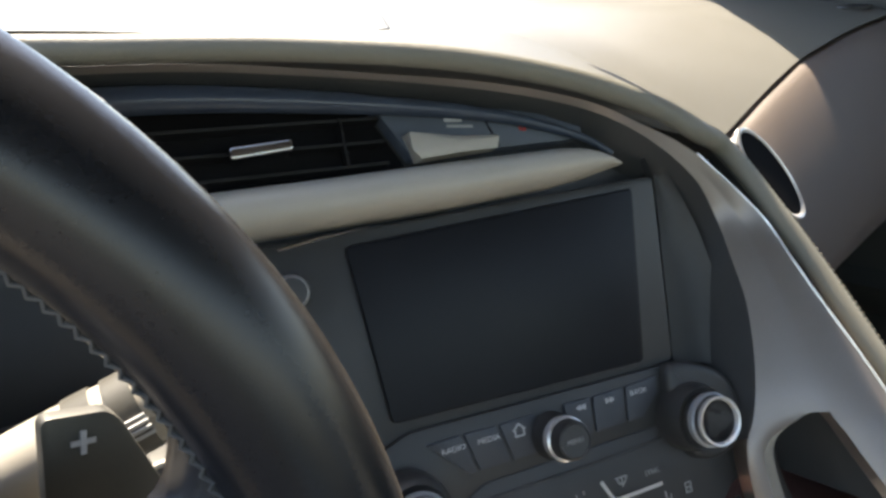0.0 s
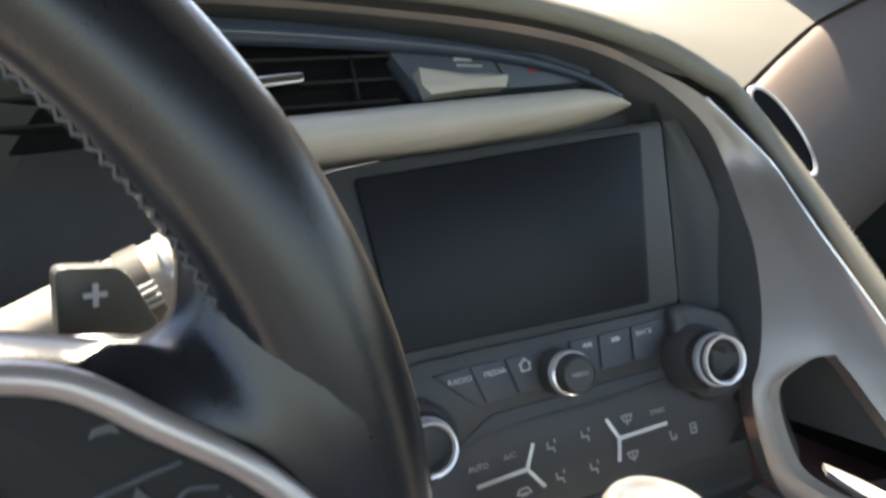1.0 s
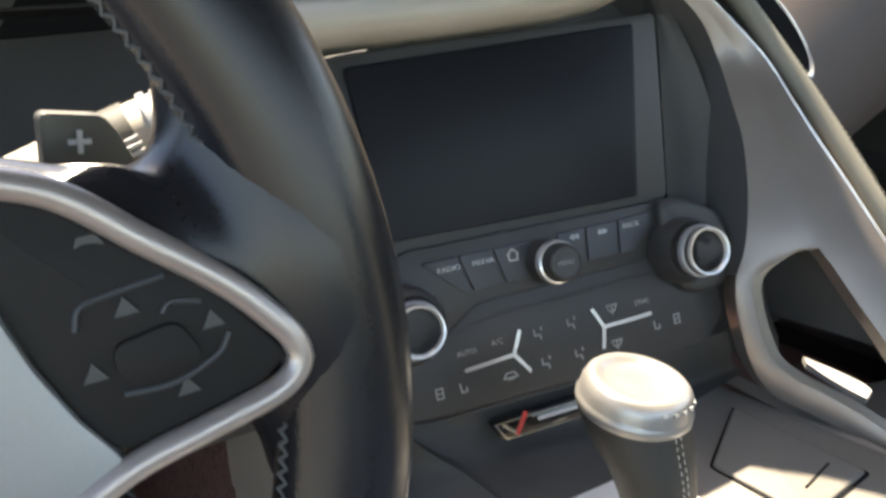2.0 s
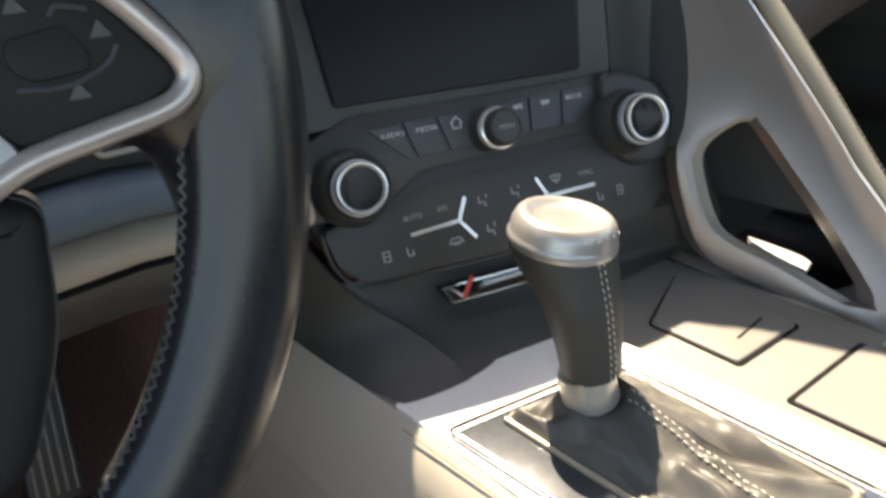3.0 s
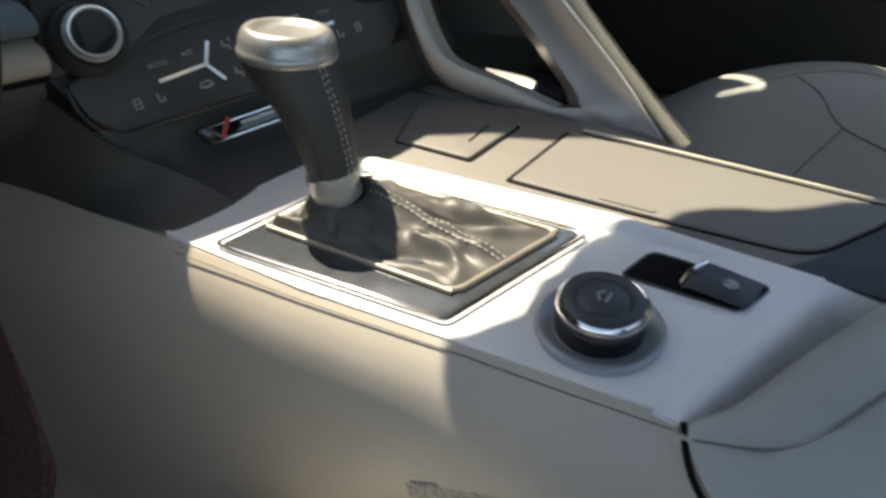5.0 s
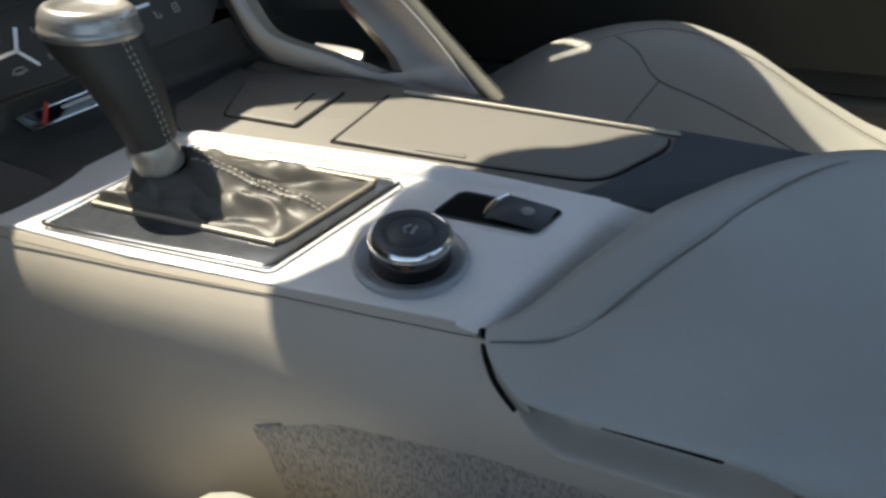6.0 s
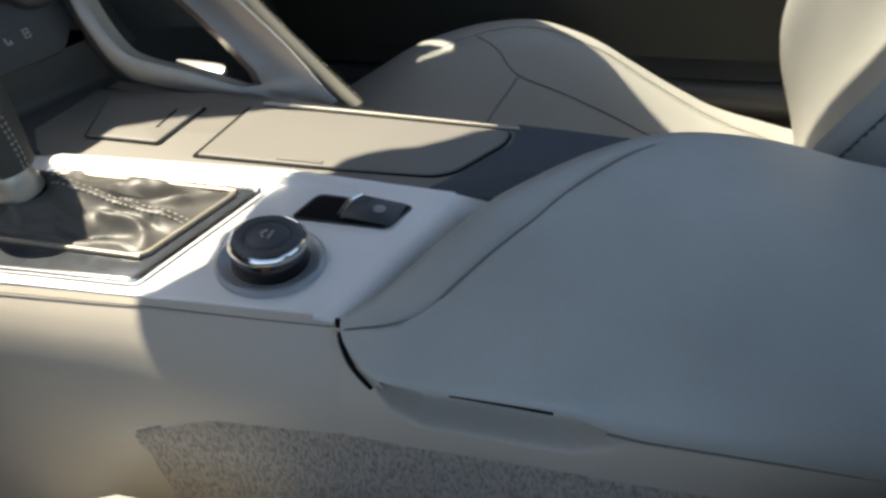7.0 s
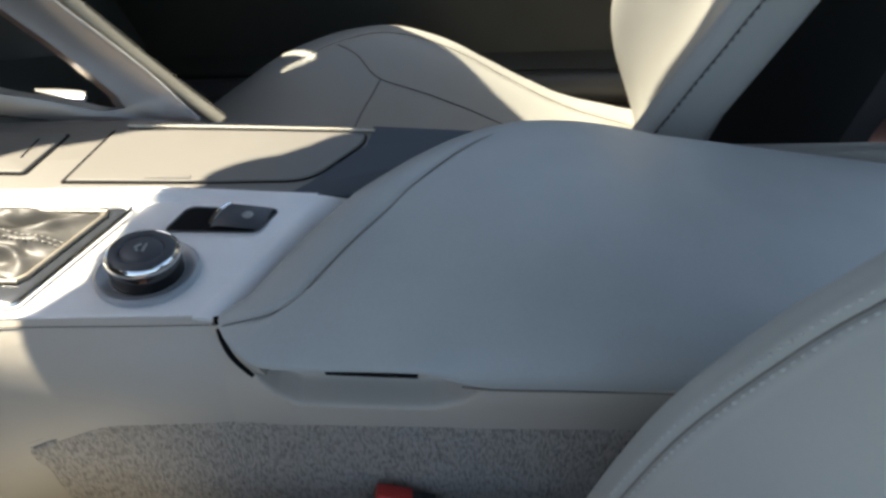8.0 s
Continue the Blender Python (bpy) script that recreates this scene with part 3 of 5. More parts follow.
    part("bezel_lip", tube([S(u, v - 0.014, -0.004) for u, v in ((-0.30, 0.312), (-0.197, 0.311), (-0.126, 0.306), (-0.028, 0.292), (0.046, 0.277), (0.100, 0.258), (0.124, 0.243))], [0.0095, 0.009, 0.0075, 0.0048, 0.0022], 16, 60), LIPSKY, d, "rounded gloss lip above the vent")
    # gloss inner return of the arch
    lip = [np.array(row[0]) for row in face[:15]]
    deep = [p + np.array(STACK.to_3x3() @ Vector((-0.004 if i < 6 else -0.012, -0.016 if i < 7 else -0.006, -0.028))) for i, p in enumerate(lip)]
    part("arch_return", shell([spline_pairs(lip, 6), spline_pairs([p * 0.6 + q * 0.4 + (0.002, 0, 0.001) for p, q in zip(lip, deep)], 6), spline_pairs(deep, 6)], back), SOFT, d, "charcoal inner return")


# ---- centre stack ----
def centre_stack():
    d = thing("centre_stack", "black centre stack with a blank screen, switches and climate controls", "centre stack")
    hull = [(-0.32, 0.30), (-0.2, 0.30), (-0.126, 0.296), (-0.028, 0.282), (0.046, 0.268), (0.104, 0.25), (0.140, 0.228), (0.167, 0.198), (0.182, 0.16), (0.19, 0.12), (0.187, 0.08), (0.18, 0.047), (0.172, -0.02), (0.15, -0.028), (-0.07, -0.026), (-0.09, 0.0), (-0.12, 0.07), (-0.32, 0.12)]
    part("housing", plate(hull, STACK, -0.024, -0.06, 0.002), PLASTIC, d)
    # vent
    vent = part("air_vent", plate(rounded([(-0.30, 0.238), (-0.02, 0.238), (-0.046, 0.288), (-0.30, 0.30)], 0.004), STACK, -0.0215, -0.03, 0.001), GAP, d, "dark dash vent with thin slats")
    for v0, v1, w in ((0.279, 0.2745, 0.012), (0.263, 0.2595, 0.012), (0.247, 0.2455, 0.010)):
        part("slat", strip([S(-0.30, v0 + 0.006, -0.012), S(-0.035, v1, -0.012)], [S(-0.30, v0 + 0.004, -0.021), S(-0.037, v1 - 0.002, -0.021)], 12, 0.0004, (0.0, 0.0, -0.0018)), FACE, vent)
    part("vane", plate([(-0.0625, 0.247), (-0.0605, 0.247), (-0.0615, 0.276), (-0.063, 0.276)], STACK, -0.011, -0.022, 0.0005), FACE, vent)
    part("vent_tab", plate(rounded([(-0.1325, 0.2555), (-0.0965, 0.2570), (-0.0965, 0.2635), (-0.1325, 0.2625)], 0.002), STACK, 0.0045, -0.015, 0.0014, 3), CHROME, vent, "bright metal vent tab")
    # hazard and indicator panel
    haz = part("switch_panel", plate(rounded([(-0.0425, 0.284), (0.031, 0.2735), (0.075, 0.264), (0.107, 0.251), (0.104, 0.243), (0.04, 0.244), (-0.02, 0.244)], 0.003), STACK, -0.0085, -0.03, 0.001), HAZARD, d, "slate panel with indicator and red hazard triangle")
    bar([(0.0305, 0.273), (0.041, 0.2455)], 0.0012, STACK, -0.0079, GAP, haz, "panel_joint")
    bar([(0.006, 0.2665), (0.017, 0.2655)], 0.0022, STACK, -0.008, MARK, haz)
    bar([(0.007, 0.2625), (0.024, 0.2605)], 0.0018, STACK, -0.008, DIM, haz)
    bar([(0.0583, 0.2545), (0.0605, 0.2585), (0.0627, 0.2535), (0.0583, 0.2545)], 0.0010, STACK, -0.0078, RED, haz, "hazard_mark")
    part("vent_lever", grid([[S(-0.0255, 0.2585, 0.008), S(-0.0265, 0.247, 0.011), S(-0.021, 0.241, 0.009), S(-0.02, 0.241, -0.01), S(-0.025, 0.259, -0.01)], [S(0.005, 0.253, 0.006), S(0.005, 0.248, 0.010), S(0.005, 0.242, 0.009), S(0.005, 0.242, -0.01), S(0.005, 0.254, -0.01)], [S(0.036, 0.2515, 0.0), S(0.036, 0.2495, 0.004), S(0.034, 0.2425, 0.003), S(0.034, 0.2425, -0.01), S(0.036, 0.252, -0.01)]], True, True), CHAMP, d, "champagne vent lever")
    # silver bar over the screen
    rows = []
    for u in np.linspace(-0.17, 0.117, 50):
        top = np.interp(u, [-0.17, -0.1, 0.0, 0.082, 0.097, 0.106, 0.112, 0.117], [0.2400, 0.239, 0.2385, 0.2372, 0.2350, 0.2310, 0.2270, 0.2200])
        bot = np.interp(u, [-0.17, -0.12, -0.01, 0.071, 0.1, 0.117], [0.2095, 0.209, 0.2090, 0.2120, 0.2150, 0.2180])
        c, h = (top + bot) / 2, (top - bot) / 2
        rows.append([S(u, c + h * math.cos(a), -0.014 + 0.030 * max(0.0, math.sin(a)) ** 0.6) for a in np.linspace(math.pi, 0, 12)])
    part("trim_bar", shell(rows, tuple(S(0, 0, -0.012) - S(0, 0, 0))), CHAMP, d, "champagne silver bar above the screen")
    # screen
    part("screen_bezel", plate(rounded([(-0.128, 0.2045), (0.1535, 0.209), (0.1396, 0.0785), (-0.09, 0.074), (-0.128, 0.09)], 0.006), STACK, -0.0035, -0.03, 0.002), PLASTIC, d)
    part("screen", plate(rounded([(-0.0765, 0.1965), (0.1315, 0.2025), (0.113, 0.084), (-0.068, 0.087)], 0.004), STACK, 0.0005, -0.006, 0.0012), SCREEN, d, "blank dark glass display")
    near = spline_pairs([np.array(q) for q in ((0.1515, 0.222), (0.1548, 0.206), (0.1515, 0.17), (0.1475, 0.135), (0.1435, 0.10), (0.1408, 0.0785))], 6)
    far = spline_pairs([np.array(q) for q in ((0.158, 0.228), (0.171, 0.203), (0.184, 0.168), (0.192, 0.130), (0.196, 0.095), (0.193, 0.062))], 6)
    rows = [[S(*(p + (q - p) * f), -0.0050 - 0.011 * math.sin(math.pi * f * 0.8) + 0.006 * f) for p, q in zip(near, far)] for f in np.linspace(0, 1, 9)]
    part("screen_surround", shell(rows, tuple(S(0, 0, -0.008) - S(0, 0, 0))), SOFT, d, "charcoal hollow beside the screen")
    # pod that carries the passenger's temperature knob
    part("knob_pod", plate(rounded([(0.1235, 0.0795), (0.1425, 0.0785), (0.170, 0.066), (0.182, 0.045), (0.174, 0.012), (0.150, 0.006), (0.130, 0.014), (0.1215, 0.045)], 0.012, 6), STACK, 0.009, -0.03, 0.007, 5), PLASTIC, d)
    # round start button between the wheel and the screen
    m = STACK @ pose(-0.1135, 0.1755, 0)
    start = part("start_button", lathe([(0.0105, -0.006), (0.0105, 0.006), (0.0092, 0.0085), (0.0070, 0.0092), (0.0, 0.0090)], m, 40), CAPMETAL, d, "round dark start button with a bright edge")
    part("button_face", lathe([(0.0088, 0.0080), (0.0086, 0.0094), (0.0, 0.0096)], m, 32), PLASTIC, start)
    part("button_ring", lathe([(0.0108, -0.002), (0.0122, 0.0), (0.0124, 0.002), (0.0110, 0.0030)], m, 40, caps=False), PLASTIC, start)
    part("bezel_glint", tube(spline([S(-0.116, 0.2005, 0.0), S(-0.09, 0.2035, 0.0005), S(-0.06, 0.2055, 0.0)], 20), [0.0011, 0.0009, 0.0003], 8), CHROME, d)
    # button row
    tray = part("button_strip", plate(rounded([(-0.092, 0.068), (-0.06, 0.080), (0.14, 0.078), (0.143, 0.05), (0.125, 0.034), (-0.022, 0.033), (-0.040, 0.018), (-0.10, 0.018)], 0.004), STACK, 0.0, -0.03, 0.0015), PLASTIC, d)
    shapes = [[(-0.0515, 0.070), (-0.0283, 0.0707), (-0.0217, 0.0462), (-0.0262, 0.0458)], [(-0.0263, 0.0706), (-0.004, 0.0702), (0.0019, 0.0462), (-0.0197, 0.0462)], [(-0.002, 0.0700), (0.0235, 0.0704), (0.0265, 0.0465), (0.0039, 0.0462)], [(0.045, 0.0712), (0.0656, 0.071), (0.0637, 0.0478), (0.047, 0.0476)], [(0.0676, 0.071), (0.0915, 0.0713), (0.0892, 0.0482), (0.0657, 0.0478)], [(0.0935, 0.0713), (0.1195, 0.0725), (0.118, 0.062), (0.103, 0.0482), (0.0912, 0.0482)]]
    spots = [(-0.0345, 0.0634), (-0.0106, 0.0633), (0.0107, 0.064), (0.0575, 0.0663), (0.080, 0.0658), (0.1025, 0.0659)]
    labels = ["RADIO", "MEDIA", "", "", "", "BACK"]
    for pts, word, (cx, cy) in zip(shapes, labels, spots):
        b = part("button", plate(rounded(pts, 0.0018), STACK, 0.0018, -0.004, 0.0007), BUTTON, tray)
        if word:
            lettering(word, 0.0048, STACK @ pose(cx, cy, 0.0022), MARK, b, stretch=1.1)
        elif cx < 0.03:
            bar([(cx - 0.004, cy - 0.0002), (cx, cy + 0.0035), (cx + 0.004, cy - 0.0002), (cx + 0.003, cy), (cx + 0.003, cy - 0.004), (cx - 0.003, cy - 0.004), (cx - 0.003, cy)], 0.0010, STACK, 0.0024, MARK, b)
        else:
            sgn = -1 if cx < 0.07 else 1
            for o in (-0.002, 0.0015):
                bar([(cx + o - sgn * 0.0013, cy + 0.0014), (cx + o + sgn * 0.0012, cy), (cx + o - sgn * 0.0013, cy - 0.0014), (cx + o - sgn * 0.0013, cy + 0.0014)], 0.0010, STACK, 0.0024, MARK, b)
    # rotary controls
    def rotary(name, u, v, n, r, lab, base):
        m = STACK @ pose(u, v, 0)
        k = part(name, lathe([(r, -0.01), (r, n - 0.004), (r * 0.985, n - 0.0015), (r * 0.95, n - 0.0012), (r * 0.93, n - 0.003)], m, 48), PLASTIC, d, lab)
        part("bright_ring", lathe([(r * 0.99, n - 0.0025), (r * 1.0, n - 0.0008), (r * 0.97, n + 0.0005), (r * 0.90, n + 0.0003), (r * 0.845, n - 0.0008), (r * 0.83, n - 0.004)], m, 48, caps=False), BRIGHT, k)
        part("skirt_ring", lathe([(r * 1.0, n - 0.0115), (r * 1.08, n - 0.0108), (r * 1.11, n - 0.0090), (r * 1.08, n - 0.0066), (r * 1.0, n - 0.0058)], m, 48, caps=False), DIMSILVER, k)
        part("knob_face", plate([(r * 0.85 * math.cos(q), r * 0.85 * math.sin(q)) for q in np.linspace(0, 2 * math.pi, 40, endpoint=False)], m, n - 0.003, n - 0.006, 0.0004), FACE, k)
        part("knob_base", lathe([(base, -0.012), (base, 0.008), (base * 0.97, 0.014), (base * 0.9, 0.0185), (r * 1.25, 0.0215), (r * 1.04, 0.0200)], m, 48), PLASTIC, k)
        return k
    rotary("temperature_knob", -0.070, 0.0355, 0.036, 0.0160, "black knob with a bright metal ring", 0.0250)
    rotary("temperature_knob", 0.1363, 0.0412, 0.037, 0.0164, "black knob with a bright metal ring", 0.0235)
    m = STACK @ pose(0.0335, 0.0545, 0)
    menu = part("menu_knob", lathe([(0.0150, -0.01), (0.0150, 0.004), (0.0128, 0.007), (0.0125, 0.026), (0.0112, 0.0298), (0.0100, 0.0305), (0.0095, 0.0297), (0, 0.0295)], m), PLASTIC, d, "black menu dial with a metal collar")
    part("collar_ring", lathe([(0.0124, 0.0135), (0.0142, 0.0145), (0.0146, 0.0175), (0.0140, 0.0200), (0.0122, 0.0208)], m, 40, caps=False), BRIGHT, menu)
    lettering("MENU", 0.0042, m @ pose(0, 0, 0.0299), DIM, menu)
    # climate panel
    climate = part("climate_panel", plate(rounded([(-0.093, 0.012), (-0.088, -0.012), (-0.073, -0.027), (0.05, -0.030), (0.15, -0.030), (0.168, -0.012), (0.165, 0.036), (0.12, 0.040), (-0.02, 0.038), (-0.045, 0.022)], 0.006), STACK, 0.001, -0.03, 0.0015), PLASTIC, d, "black climate panel with touch marks and metal inlays")
    part("panel_rim", tube(spline([S(-0.094, 0.010, 0.0), S(-0.090, -0.013, 0.0), S(-0.074, -0.0285, 0.0), S(-0.03, -0.0305, 0.0), S(0.05, -0.0315, 0.0)], 40), 0.0013, 8), SOFT, climate)
    part("panel_ridge", tube(spline([S(-0.042, 0.021, 0.001), S(-0.02, 0.0275, 0.001), S(0.05, 0.0285, 0.001), S(0.12, 0.031, 0.001)], 30), 0.0011, 8), PLASTIC, climate)
    for c, arms in (((-0.0008, -0.0008), ((-0.0354, -0.0028), (0.0058, 0.0135), (0.0088, -0.0138))), ((0.0685, 0.0012), ((0.1064, 0.0019), (0.0615, 0.0150), (0.0656, -0.0128)))):
        for a in arms:
            bar([c, a], 0.0026, STACK, 0.0022, BRIGHT, climate, "metal_inlay")
    lettering("AUTO", 0.0050, STACK @ pose(-0.0325, 0.0083, 0.0013), DIM, climate)
    lettering("A/C", 0.0050, STACK @ pose(-0.0107, 0.0099, 0.0013), DIM, climate)
    lettering("SYNC", 0.0048, STACK @ pose(0.1015, 0.0113, 0.0013), DIM, climate)
    marks = {(0.0192, 0.0085): "seat", (0.0447, 0.0096): "seat", (0.0217, -0.0119): "seat", (0.0471, -0.0125): "seat", (0.0770, 0.0125): "fan", (0.0768, -0.0122): "fan", (-0.0055, -0.0141): "car", (-0.0553, -0.0129): "box", (-0.0389, -0.0139): "chair", (0.1105, -0.0081): "chair", (0.1275, -0.0067): "box"}
    for (x, y), kind in marks.items():
        strokes = {"seat": [[(-0.003, 0.003), (-0.003, -0.001), (0.001, -0.001), (0.0015, -0.004)], [(0.0025, 0.004), (0.0025, 0.002)]], "fan": [[(-0.004, 0.002), (-0.002, -0.002), (0.002, -0.002), (0.004, 0.002), (-0.004, 0.002)], [(0, 0.001), (0, -0.004)]], "car": [[(-0.005, -0.001), (-0.003, 0.0022), (0.003, 0.0022), (0.005, -0.001), (-0.005, -0.001)], [(-0.002, -0.002), (0.002, -0.002)]], "box": [[(-0.0022, 0.0032), (0.0022, 0.0032), (0.0022, -0.0032), (-0.0022, -0.0032), (-0.0022, 0.0032)], [(-0.0022, 0), (0.0022, 0)]], "chair": [[(-0.002, 0.0035), (-0.0015, -0.002), (0.002, -0.002), (0.002, 0.0005)]]}[kind]
        for st in strokes:
            bar([(x + a, y + b) for a, b in st], 0.0011, STACK, 0.0018, DIM, climate)
    # lower wall and badge
    rows = []
    fold = spline([(0.1772, 0.302, 0.4990), (0.1905, 0.280, 0.4665), (0.207, 0.262, 0.4415), (0.2235, 0.242, 0.4240), (0.2310, 0.213, 0.4115), (0.2285, 0.1912, 0.4060)], 40)
    for u in np.linspace(-0.085, 0.175, 34):
        f = (u + 0.085) / 0.26
        a = S(u, -0.028, -0.006)
        ex = 0.228 + 0.2425 * f
        e = C(ex, np.interp(ex, [0.228, 0.24, 0.30, 0.325, 0.36, 0.47], [0.1912, 0.189, 0.176, 0.1715, 0.200, 0.19]), 0.0008)
        b = np.array((a[0] * 0.75 + e[0] * 0.25, a[1] - 0.002, a[2] * 0.62 + e[2] * 0.38))
        c = np.array((a[0] * 0.4 + e[0] * 0.6, a[1] * 0.72 + e[1] * 0.28, e[2] + 0.006))
        w = max(0.0, 1 - f / 0.3) ** 2
        rows.append(spline([a, b, c, e], 20) * (1 - w) + spline(fold[12:], 20) * w)
    part("lower_wall", shell(rows, (0, 0.015, -0.02)), SOFT, d, "charcoal soft wall below the climate panel")
    foot = spline([(0.1770, 0.42, 0.400), (0.1785, 0.34, 0.4035), (0.1790, 0.28, 0.4040), (0.1800, 0.24, 0.4060), (0.1830, 0.214, 0.4082), (0.1875, 0.2005, 0.4068)], 40)
    rows = [[p + (q - p) * f + np.array((-0.004, -0.002, 0.003)) * math.sin(math.pi * f) * min(1, (39 - j) / 10) for j, (p, q) in enumerate(zip(fold, foot))] for f in np.linspace(0, 1, 8)]
    part("tunnel_cheek", shell(rows, (0.008, 0.012, -0.004)), SOFT, d, "charcoal side of the tunnel below the stack")
    b = STACK @ pose(0.001, -0.0035, -0.0005)
    badge = part("badge", plate(rounded([(-0.0255, -0.0385), (-0.0185, -0.052), (0.045, -0.052), (0.049, -0.0385)], 0.003), b, 0.0015, -0.008, 0.0008), GLOSS, d, "small dark badge with a red and silver chevron")
    bar([(-0.0235, -0.0395), (-0.017, -0.0508), (0.044, -0.0508), (0.0475, -0.0395), (-0.0235, -0.0395)], 0.0008, b, 0.0024, CHROME, badge, "badge_rim")
    bar([(-0.018, -0.041), (-0.009, -0.049)], 0.0022, b, 0.0024, CHROME, badge, "chevron")
    bar([(-0.009, -0.049), (-0.001, -0.037)], 0.0032, b, 0.0026, RED, badge, "chevron")
    bar([(0.008, -0.0435), (0.038, -0.0435)], 0.0022, b, 0.0024, MARK, badge, "badge_bar")


# ---- centre console ----
def carpet_line(y):
    """Height and side of the seam between the console flank and the tunnel carpet."""
    return (np.interp(y, [-0.4, -0.3, -0.16, -0.11, -0.0775, -0.052, -0.035, -0.01, 0.034, 0.062, 0.085, 0.11, 0.14, 0.2], [0.316, 0.312, 0.312, 0.3165, 0.3215, 0.3235, 0.3215, 0.311, 0.2945, 0.2895, 0.2905, 0.2965, 0.304, 0.31]),
            np.interp(y, [-0.4, -0.12, -0.06, 0, 0.034, 0.067, 0.12, 0.2], [0.1787, 0.1787, 0.1672, 0.1640, 0.1615, 0.1608, 0.1600, 0.1590]))


def tunnel_side(y, z):
    """How far out the tunnel stands below that seam."""
    top, side = carpet_line(y)
    s = 1 - z / top
    near = side + 0.0015 + 0.003 * math.sin(3 * s) - 0.05 * s**3
    ahead = np.interp(z, [0, 0.02, 0.06, 0.16, 0.25, 0.30, 0.345], [0.085, 0.115, 0.138, 0.150, 0.1562, 0.1595, 0.1614]) + np.interp(y, [0.1, 0.195], [0.0004, -0.0004])
    u = min(1.0, max(0.0, (y - 0.03) / 0.10))
    u = u * u * (3 - 2 * u)
    return near * (1 - u) + ahead * u


def console():
    d = thing("centre_console", "greige centre console with a satin silver plate and stitched armrest", "centre console")
    # driver-side flank: a shoulder that rolls over and drops to the carpet
    def rolled(y):
        steep, flat = np.interp(y, [0, 0.1, 0.195], [1.25, 1.1, 0.85]), np.interp(y, [0, 0.1, 0.195], [0.045, 0.02, 0.015])
        turn = np.interp(y, [0, 0.195], [0.0428, 0.035])
        run = turn / math.log(steep / (0.227 - flat))
        edge, crest = np.interp(y, [0, 0.05, 0.1, 0.195], [0.1965, 0.191, 0.186, 0.180]), np.interp(y, [0, 0.195], [0.391, 0.4045])
        return [(edge - steep * run * (1 - math.exp(-h / run)) - flat * h, crest - h) for h in (0, 0.005, 0.014, 0.026, 0.043, 0.061, 0.079, 0.094, 0.108)]
    prof = {**{y: rolled(y) for y in (0.195, 0.15, 0.10, 0.05, 0.0)},
            -0.06: [(0.202, 0.3865), (0.194, 0.381), (0.184, 0.371), (0.1765, 0.357), (0.1710, 0.342), (0.1688, 0.330), (0.1678, 0.319), (0.1670, 0.309), (0.166, 0.301)],
            -0.125: [(0.209, 0.3815), (0.202, 0.376), (0.193, 0.366), (0.186, 0.354), (0.181, 0.342), (0.179, 0.330), (0.1785, 0.318), (0.1785, 0.308), (0.1785, 0.300)]}
    keys = sorted(prof)
    dense = {k: spline([(x, z, 0) for x, z in prof[k]], 110)[:, :2] for k in keys}
    def ease(v):
        v = min(max(v, 0.0), 1.0)
        return v * v * (3 - 2 * v)
    def glide(y, vals):
        i = min(max(int(np.searchsorted(keys, y)) - 1, 0), len(keys) - 2)
        def slope(k):
            a, b = max(k - 1, 0), min(k + 1, len(keys) - 1)
            return (vals[b] - vals[a]) / (keys[b] - keys[a])
        w = keys[i + 1] - keys[i]
        u = min(1.0, max(0.0, (y - keys[i]) / w))
        return (2 * u**3 - 3 * u**2 + 1) * vals[i] + (u**3 - 2 * u**2 + u) * w * slope(i) + (3 * u**2 - 2 * u**3) * vals[i + 1] + (u**3 - u**2) * w * slope(i + 1)
    rows = []
    for y in np.r_[np.linspace(0.195, -0.105, 50), np.linspace(-0.108, -0.20, 70), np.linspace(-0.203, -0.32, 40), np.linspace(-0.33, -0.75, 20)]:
        row = []
        line = np.array([[glide(y, [dense[k][j][a] for k in keys]) for a in (0, 1)] for j in range(110)])
        foot = carpet_line(y)[0] - 0.003
        for x, z in line:
            if z < foot:
                x, z = np.interp(foot, line[::-1, 1], line[::-1, 0]), foot
            low = np.interp(-y, [0.132, 0.140, 0.149, 0.158, 0.172, 0.209, 0.245, 0.263, 0.280, 0.289, 0.297], [0.378, 0.362, 0.347, 0.3373, 0.3288, 0.3273, 0.3259, 0.3267, 0.3353, 0.344, 0.358])
            soft = np.interp(-y, [0.14, 0.165, 0.20, 0.25, 0.29], [0.006, 0.008, 0.010, 0.010, 0.010])
            pocket = ease((z - low) / soft) * ease((-0.130 - y) / 0.006) * ease((y + 0.300) / 0.012)
            flush = ease((-0.25 - y) / 0.05) * ease((z - 0.31) / 0.03)
            x = x + (0.1762 - x) * flush + 0.018 * pocket
            if y < -0.118:
                x = min(x, 0.199)
            if y < -0.13:
                z = min(z, np.interp(y, [-0.75, -0.45, -0.347, -0.314, -0.2856, -0.2706, -0.254, -0.15, -0.13], [0.343, 0.351, 0.3515, 0.3525, 0.355, 0.3625, 0.370, 0.374, 0.384]) + 0.002)
            row.append((x + 0.02 * max(0, -0.45 - y), y, z - 0.03 * max(0, -0.25 - y)))
        rows.append(row)
    part("flank", shell(rows, (0.012, 0, -0.004)), TAN, d, "greige leather flank with a finger scoop")
    nose = spline([(0.2065, -0.1195, 0.383), (0.196, -0.1245, 0.376), (0.1875, -0.131, 0.370), (0.182, -0.138, 0.365), (0.180, -0.146, 0.356)], 20)
    part("armrest_gap", tube(nose, [0.0016, 0.0018, 0.0018, 0.0014], 8), GAP, d)
